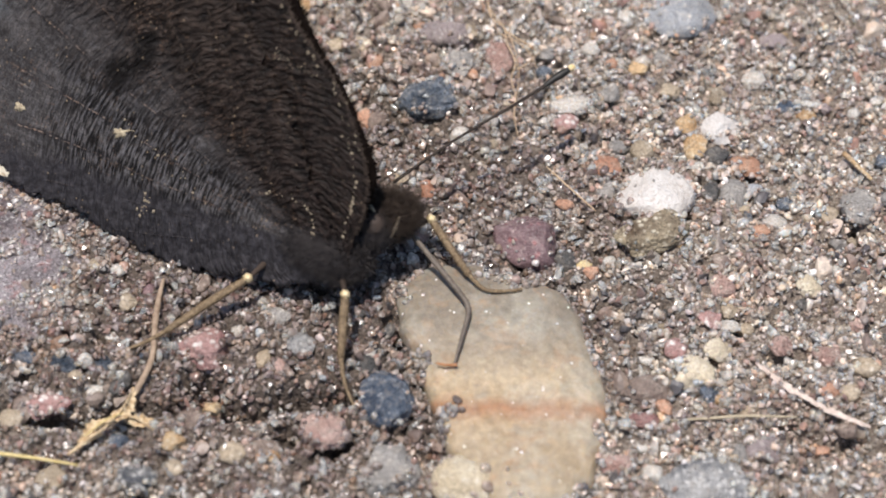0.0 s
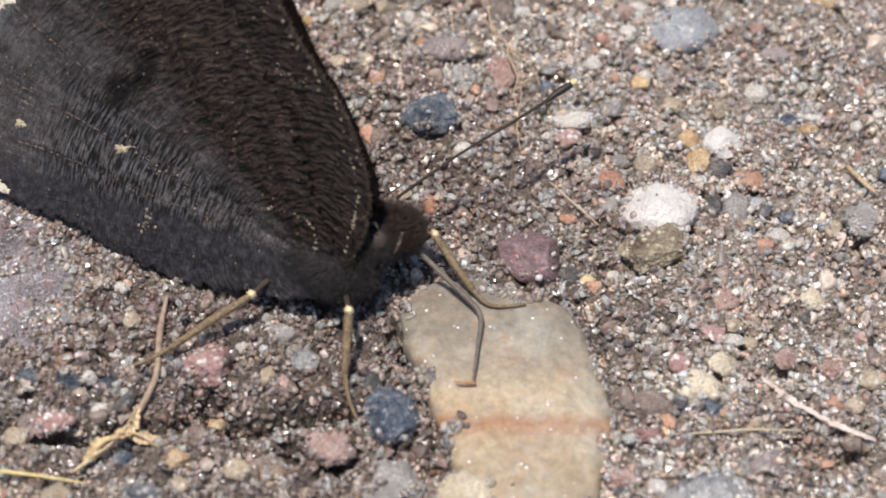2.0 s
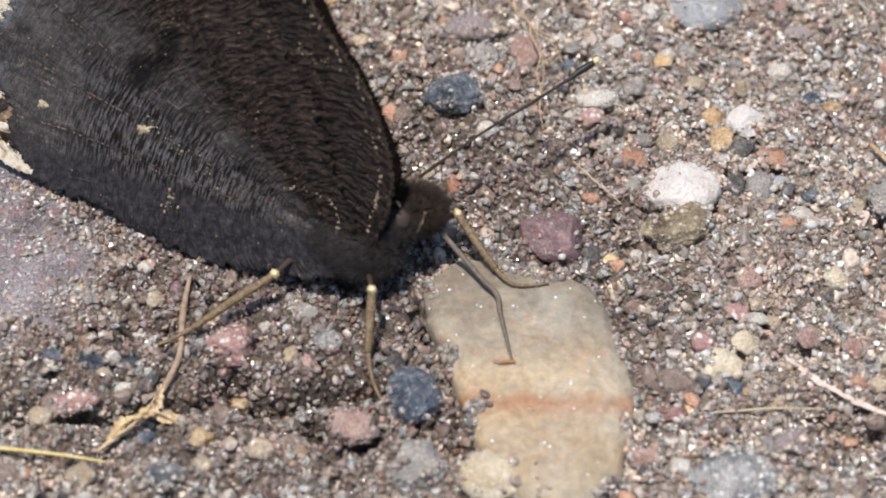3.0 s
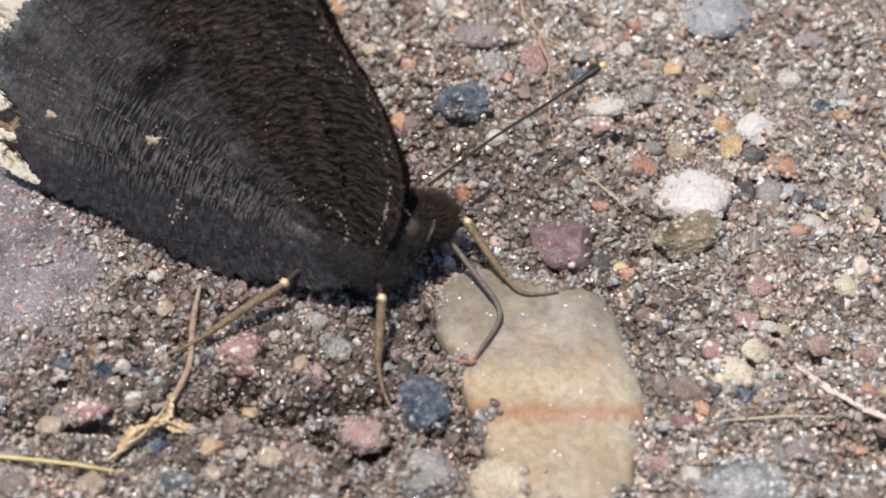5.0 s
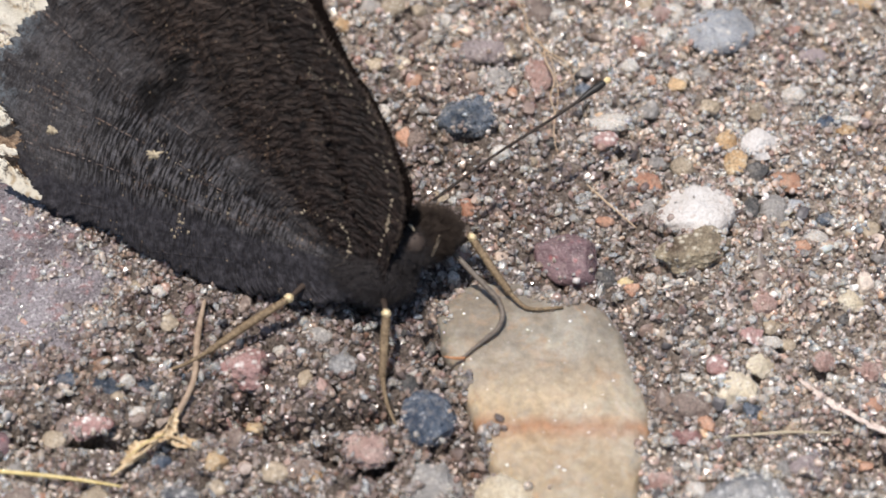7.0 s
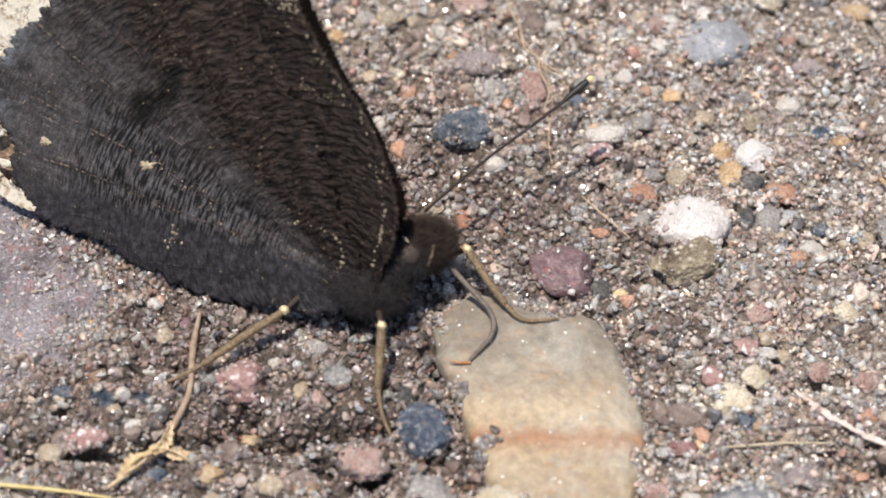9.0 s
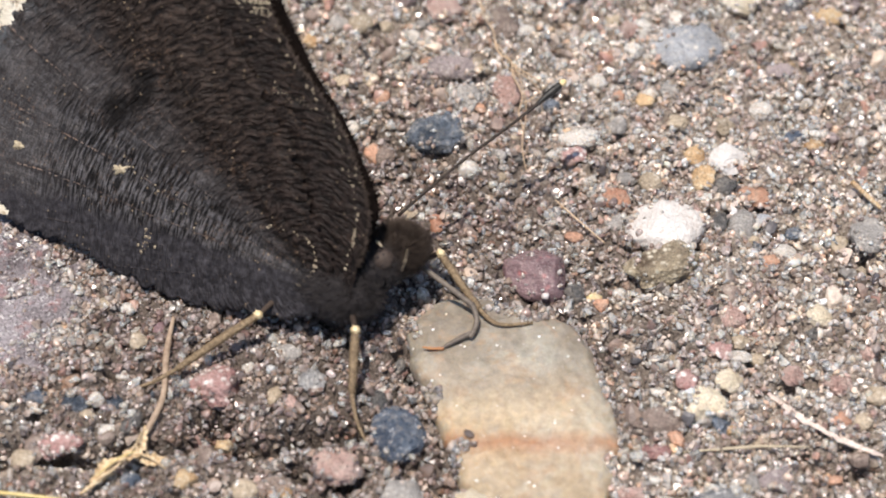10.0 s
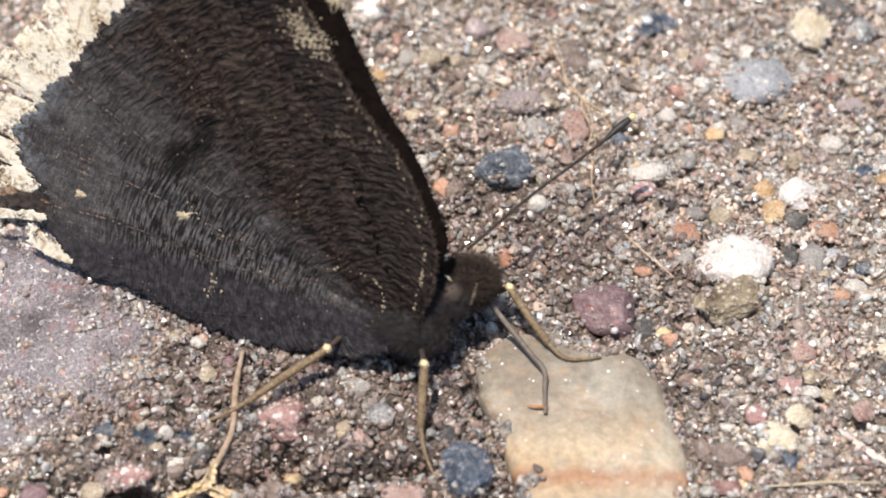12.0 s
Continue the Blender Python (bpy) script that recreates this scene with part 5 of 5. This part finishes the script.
head = part("head", ellipsoid("head", at_neck(-0.3, -2.5, 3.7), (2.2, 1.6, 1.6), (0, 10, 20), fur_mat), butterfly, "dark furry head", Matrix.Translation(HEAD_AT * MM))
tagged(part("head_fur", fur_mesh("head_fur", at_neck(-0.3, -2.5, 3.7), (2.2, 1.6, 1.6), (0, 10, 20), 8000, 0.95, 8, (0.6, 0.1, 0.6), fur_mat, 0.016), head), kind="stuff")
part("eye", ellipsoid("eye", at_neck(-1.2, -4.05, 4.85), (0.92, 0.85, 0.92), (0, 10, 20), eye_mat, 4, 0.02), head, "brown mottled eye")
part("pale_tuft", tube_mesh("pale_tuft", [at_neck(-1.5, -3.2, 6.0), at_neck(-1.3, -3.5, 6.15), at_neck(-1.1, -3.8, 6.1)], [0.07, 0.12, 0.06], dot_mat), head, "cream hair tuft above the eye")
part("pale_stripe", tube_mesh("pale_stripe", [at_neck(0.7, -3.3, 4.9), at_neck(0.4, -4.0, 4.5), at_neck(0.1, -4.5, 4.0)], [0.10, 0.17, 0.10], dot_mat), head, "pale stripe of hairs beside the eye")
part("palp", tube_mesh("palp", [at_neck(0.9, -3.2, 3.5), at_neck(1.7, -2.9, 3.5), at_neck(2.5, -2.5, 3.5)], [0.38, 0.36, 0.14], fur_mat), head, "short furry palp")
part("palp", tube_mesh("palp", [at_neck(0.9, -2.4, 3.6), at_neck(1.8, -1.9, 3.8), at_neck(2.4, -1.5, 3.8)], [0.35, 0.32, 0.12], fur_mat), head, "short furry palp")
antenna = part("antenna", tube_mesh("antenna", [at_neck(0.2, 0.4, 3.9), at_neck(4.46, 3.21, 5.3), at_neck(8.87, 5.70, 6.6), at_neck(11.0, 7.02, 7.15)], [0.12, 0.10, 0.11, 0.14], antenna_mat, 10), head, "long thin dark antenna")
part("club", tube_mesh("club", [at_neck(10.9, 6.96, 7.1), at_neck(11.48, 7.39, 7.3), at_neck(12.16, 7.85, 7.45), at_neck(12.73, 8.22, 7.6)], [0.14, 0.23, 0.30, 0.22], club_mat, 10), head, "black antenna club")
part("club_tip", ellipsoid("club_tip", at_neck(12.93, 8.36, 7.65), (0.30, 0.25, 0.25), (0, 0, 38), tip_mat, 3, 0.0), head, "cream club tip")



def bristles_mesh(points, radii, count, length, seed):
    """Fine hairs along a leg."""
    rng = np.random.default_rng(seed)
    verts, faces = [], []
    for _ in range(count):
        t = rng.uniform(0, len(points) - 1.001)
        k = int(t)
        a, b = Vector(points[k]), Vector(points[k + 1])
        along = (b - a).normalized()
        out = along.cross(Vector(rng.normal(size=3))).normalized()
        p = a.lerp(b, t - k) + out * (radii[k] * 0.85)
        tip = p + (out + along * rng.uniform(0.3, 1.4)).normalized() * length * rng.uniform(0.5, 1.3)
        u, v = along * 0.018, out.cross(along) * 0.018
        i = len(verts)
        verts += [p + u, p - u * 0.5 + v, p - u * 0.5 - v, tip]
        faces += [(i, i + 1, i + 3), (i + 1, i + 2, i + 3), (i + 2, i, i + 3)]
    return mesh_of("bristles", verts, faces, leg_mat)


def leg(points, radii, foot, foot_radii, hip, label):
    shin = part("leg", tube_mesh("leg", [here(*p) for p in points], radii, leg_mat, 10), butterfly, label)
    part("tarsus", tube_mesh("tarsus", [here(*p) for p in foot], foot_radii, leg_mat, 8), shin)
    tagged(part("bristles", bristles_mesh([here(*p) for p in points], radii, 260, 0.32, len(label)), shin, "fine pale hairs"), kind="stuff")
    k = points[0]
    part("knee", ellipsoid("knee", here(k[0], k[1], k[2] + 0.05), (0.34, 0.32, 0.42), (15, 10, 0), knee_mat, 3, 0.35), shin, "pale knee joint")
    part("thigh", tube_mesh("thigh", [here(*k), here(*hip)], [0.15, 0.36], fur_mat, 8), shin, "dark furry thigh")


leg([(-3.1, -9.6, 4.2), (-3.25, -11.4, 3.1), (-3.4, -13.4, 2.0)], [0.30, 0.34, 0.25], [(-3.4, -13.3, 2.05), (-3.1, -15.0, 1.2), (-2.3, -16.8, 0.5)], [0.20, 0.15, 0.09], (-3.5, -6.6, 3.2), "tan brown middle leg with pale knee")
leg([(-10.0, -7.7, 3.4), (-12.8, -9.2, 2.5), (-15.8, -10.9, 1.4)], [0.25, 0.32, 0.22], [(-15.7, -10.85, 1.45), (-17.4, -11.5, 0.8), (-19.2, -12.0, 0.4)], [0.18, 0.14, 0.08], (-7.6, -4.4, 2.6), "tan brown hind leg stretched backwards")
leg([(3.0, -2.7, 3.6), (4.4, -4.7, 2.8), (5.7, -6.4, 2.0)], [0.28, 0.29, 0.23], [(5.65, -6.35, 2.05), (7.0, -7.5, 1.68), (9.5, -7.4, 1.64)], [0.18, 0.16, 0.10], (0.4, -3.0, 3.0), "tan brown front leg set on a pale stone")


# the tongue in stiff pieces: upper half, elbow, lower half, bent orange tip
tongue = part("proboscis", tube_mesh("proboscis", [(0, 0.1, -1.6), (0.0, 0.16, 0.6), (0.0, 0.10, 2.6), (0, 0, 4.05)], [0.20, 0.21, 0.21, 0.20], tongue_mat, 10), butterfly, "grey-brown coiling tongue, upper half")
elbow = part("proboscis", tube_mesh("proboscis_elbow", [(0, -0.03, -0.05), (0, 0.27, 0.65), (0, 0.36, 1.2), (0, 0.27, 1.75), (0, -0.03, 2.45)], [0.20, 0.205, 0.205, 0.195, 0.185], tongue_mat, 10), butterfly, "grey-brown tongue, bend")
tongue_middle = part("proboscis", tube_mesh("proboscis_middle", [(0, 0, -0.05), (0.0, 0.02, 1.0), (0, 0, 2.1)], [0.185, 0.17, 0.145], tongue_mat, 10), butterfly, "grey-brown tongue, below the bend")
tongue_end = part("proboscis", tube_mesh("proboscis_end", [(0, 0, -2.4), (0.0, 0.02, -1.2), (0, 0, 0.05)], [0.15, 0.135, 0.10], tongue_mat, 10), butterfly, "thin end of the tongue, touching the stone")
tongue_tip = part("proboscis_tip", tube_mesh("proboscis_tip", [(0.2, 0, 0), (-0.3, -0.05, 0.05), (-0.8, -0.05, 0.12), (-1.3, 0.1, 0.05)], [0.12, 0.12, 0.10, 0.05], tongue_tip_mat, 8), butterfly, "orange bent tongue tip")


# ---- sand, over everything that lies in it ----
scatter("sand_grains", "coarse mixed sand grains, clear quartz, tan, red and black", 15500, 0.53, 2, sand_mat, 22, -38.5, 41, -27, 31, 0.02)
scatter("fine_gravel", "fine mixed gravel, grey, tan, red and black, bedded in sand", 600, 0.95, 2, gravel_mat, 29, -38.5, 41, -27, 31, 0.0, True)
scatter("quartz_grains", "clear glassy quartz grains, loose on top", 6500, 0.54, 2, clear_mat, 27, -38.5, 41, -27, 31, 0.14, True)
scatter("sand_chips", "sharp glinting sand chips, mostly pale quartz", 22000, 0.36, 1, chip_mat, 25, -38.5, 41, -27, 31, 0.05, True, True)
scatter("fine_sand", "fine brown sand filling the gaps", 11000, 0.25, 1, fines_mat, 23, -38.5, 41, -27, 31, 0.08, True, True)
crumbs("sand_crumbs", "single sand grains clinging to the stones", 0.42, sand_mat, 24, [p for i, p in enumerate(CRUMBS) if i % 4])
crumbs("quartz_crumbs", "single clear quartz grains clinging to the stones", 0.36, clear_mat, 26, CRUMBS[::4])


# ---- what moves ----
def motions():
    # the folded wings settle back slowly, then the near pair flicks open
    rows = [
        (0, -0.79, -1.61, 0.05, 0.22, 0.03, -0.17),
        (0.5, -0.47, -1.24, -0.09, 0.20, 0.09, -0.16),
        (1, -0.54, -1.33, 0.15, 0.20, 0.07, -0.16),
        (1.5, -0.51, -1.42, 0.03, 0.16, 0.07, -0.15),
        (2, -0.74, -1.22, -0.02, 0.13, 0.10, -0.15),
        (2.5, -0.71, -1.30, 0.11, 0.14, 0.04, -0.14),
        (3, -0.55, -1.18, 0.04, 0.12, 0.08, -0.13),
        (3.2, -0.53, -1.15, -0.02, 0.13, 0.09, -0.13),
        (4.8, -0.50, -0.62, -0.57, 0.13, -0.09, -0.02),
        (5, -0.48, -0.49, -0.49, 0.15, -0.09, -0.03),
        (5.5, -0.17, -0.31, -0.52, 0.14, -0.11, -0.04),
        (6, -0.28, -0.36, -0.02, 0.03, 0.04, -0.01),
        (6.5, 0.00, 0.00, 0.00, 0.00, -0.00, -0.00),
        (7, -0.19, -0.26, 0.06, -0.06, 0.07, -0.01),
        (7.5, -0.04, -0.37, 0.24, -0.07, 0.13, -0.02),
        (7.7, -0.07, -0.31, 0.26, -0.12, 0.14, -0.01),
        (9.5, -0.24, -0.59, 0.01, -0.22, 0.14, 0.06),
        (10, -0.15, -0.81, 0.05, -0.27, 0.17, 0.06),
        (10.5, -0.66, -0.47, -0.17, -0.30, 0.20, 0.08),
        (11, -0.83, -0.32, -0.12, -0.31, 0.18, 0.10),
        (11.5, -0.81, -0.16, -0.02, -0.31, 0.25, 0.09),
        (11.8, -0.81, -0.16, -0.02, -0.31, 0.25, 0.09),
        (12, 1.97, 1.82, 0.98, -0.16, -0.25, 0.09),
    ]
    walk(hindwing, [(t, wing_pose(0.0, (a, b, c), (x, y, z))) for t, a, b, c, x, y, z in rows])
    walk(forewing, [(t, wing_pose(-0.35, (a, b, c), (x, y, z))) for t, a, b, c, x, y, z in rows])
    slow = [r for r in rows if r[0] in (0.0, 3.2, 6.5, 9.5, 11.5)]
    slow.append((12.0, *slow[-1][1:]))
    walk(far_forewing, [(t, wing_pose(-1.3, (a, b, c), (x, y, z))) for t, a, b, c, x, y, z in slow])
    walk(far_hindwing, [(t, wing_pose(-0.95, (a, b, c), (x, y, z))) for t, a, b, c, x, y, z in slow])
    # the head lifts with its antenna
    to_eye = (Vector(EYE) - Vector((0, 0, 0.004))).normalized()
    walk(head, [(t, Matrix.Translation(HEAD_AT * MM) @ Matrix.Rotation(radians(a), 4, to_eye)) for t, a in
                ((0.0, -1.2), (3.2, -1.0), (5.0, 0.0), (6.5, 0.0), (7.7, 0.8), (9.3, 4.2), (12.0, 4.2))])
    # the tongue feels about on the stone: its bend and its tip, time by time
    feel = [
        (0, 5.79, -9.17, 2.10, 4.56, -13.83, 1.80),
        (0.5, 5.76, -9.01, 2.10, 4.11, -14.42, 1.80),
        (1, 6.49, -9.04, 2.10, 4.53, -13.92, 1.80),
        (1.5, 6.08, -9.11, 2.10, 3.72, -14.39, 1.80),
        (2, 6.37, -8.45, 2.10, 5.57, -14.07, 1.80),
        (2.5, 5.63, -9.39, 2.10, 5.96, -14.24, 1.80),
        (3, 5.67, -8.68, 2.10, 6.69, -14.03, 1.80),
        (3.2, 5.62, -7.97, 2.10, 6.38, -13.60, 1.80),
        (4.8, 5.25, -10.45, 2.10, 2.85, -13.53, 1.80),
        (5, 5.65, -9.51, 2.10, 3.27, -13.31, 1.80),
        (5.5, 5.37, -9.06, 2.10, 1.98, -12.33, 1.80),
        (6, 6.25, -8.94, 2.10, 2.81, -12.25, 1.80),
        (6.5, 5.12, -8.43, 2.10, 1.83, -12.13, 1.80),
        (7, 5.97, -8.46, 2.10, 2.22, -11.74, 1.80),
        (7.5, 5.78, -8.27, 2.10, 3.54, -11.27, 1.80),
        (7.7, 5.62, -8.34, 2.10, 3.40, -11.50, 1.80),
        (9.3, 5.51, -8.14, 2.10, 2.95, -11.10, 1.80),
        (9.5, 5.49, -8.11, 2.10, 3.04, -11.18, 1.80),
        (10, 6.73, -7.54, 2.10, 2.90, -9.60, 1.80),
        (10.5, 6.16, -7.81, 2.10, 3.56, -10.96, 1.80),
        (10.8, 5.81, -8.49, 2.10, 5.67, -13.67, 1.80),
        (11, 5.81, -8.43, 2.10, 4.55, -11.82, 1.80),
        (11.5, 5.39, -8.53, 2.10, 6.42, -13.12, 1.80),
        (12, 5.39, -8.84, 2.10, 5.38, -11.63, 1.80),
    ]
    root = Vector((1.3, -3.4, 3.4))

    def aim(a, b, y=(-0.55, 0.25, 0.80)):
        a, b = Vector(here(*a)), Vector(here(*b))
        z = (b - a).normalized()
        y = Vector(y)
        y = (y - z * y.dot(z)).normalized()
        m = Matrix((y.cross(z), y, z)).transposed().to_4x4()
        m.translation = a * MM
        return m

    upper, middle, lower, last, end = [], [], [], [], []
    for t, a, b, c, d, e, f in feel:
        bend, tip = Vector((a, b, c)), Vector((d, e, f))
        up, down = (root - bend).normalized(), (tip - bend).normalized()
        k = 2.4 / max((up - down).length, 1.25)
        p, q = bend + up * k, bend + down * k
        upper.append((t, aim(p + up * 4.0, p)))
        middle.append((t, aim(p, q, bend - (p + q) * 0.5 + Vector((0.05, 0.0, 0.05)))))
        lower.append((t, aim(q, tip)))
        last.append((t, aim(tip, tip + (tip - q))))
        end.append((t, Matrix.Translation(Vector(here(*tip)) * MM)))
    walk(tongue, upper)
    walk(elbow, middle)
    walk(tongue_middle, lower)
    walk(tongue_end, last)
    walk(tongue_tip, end)


motions()
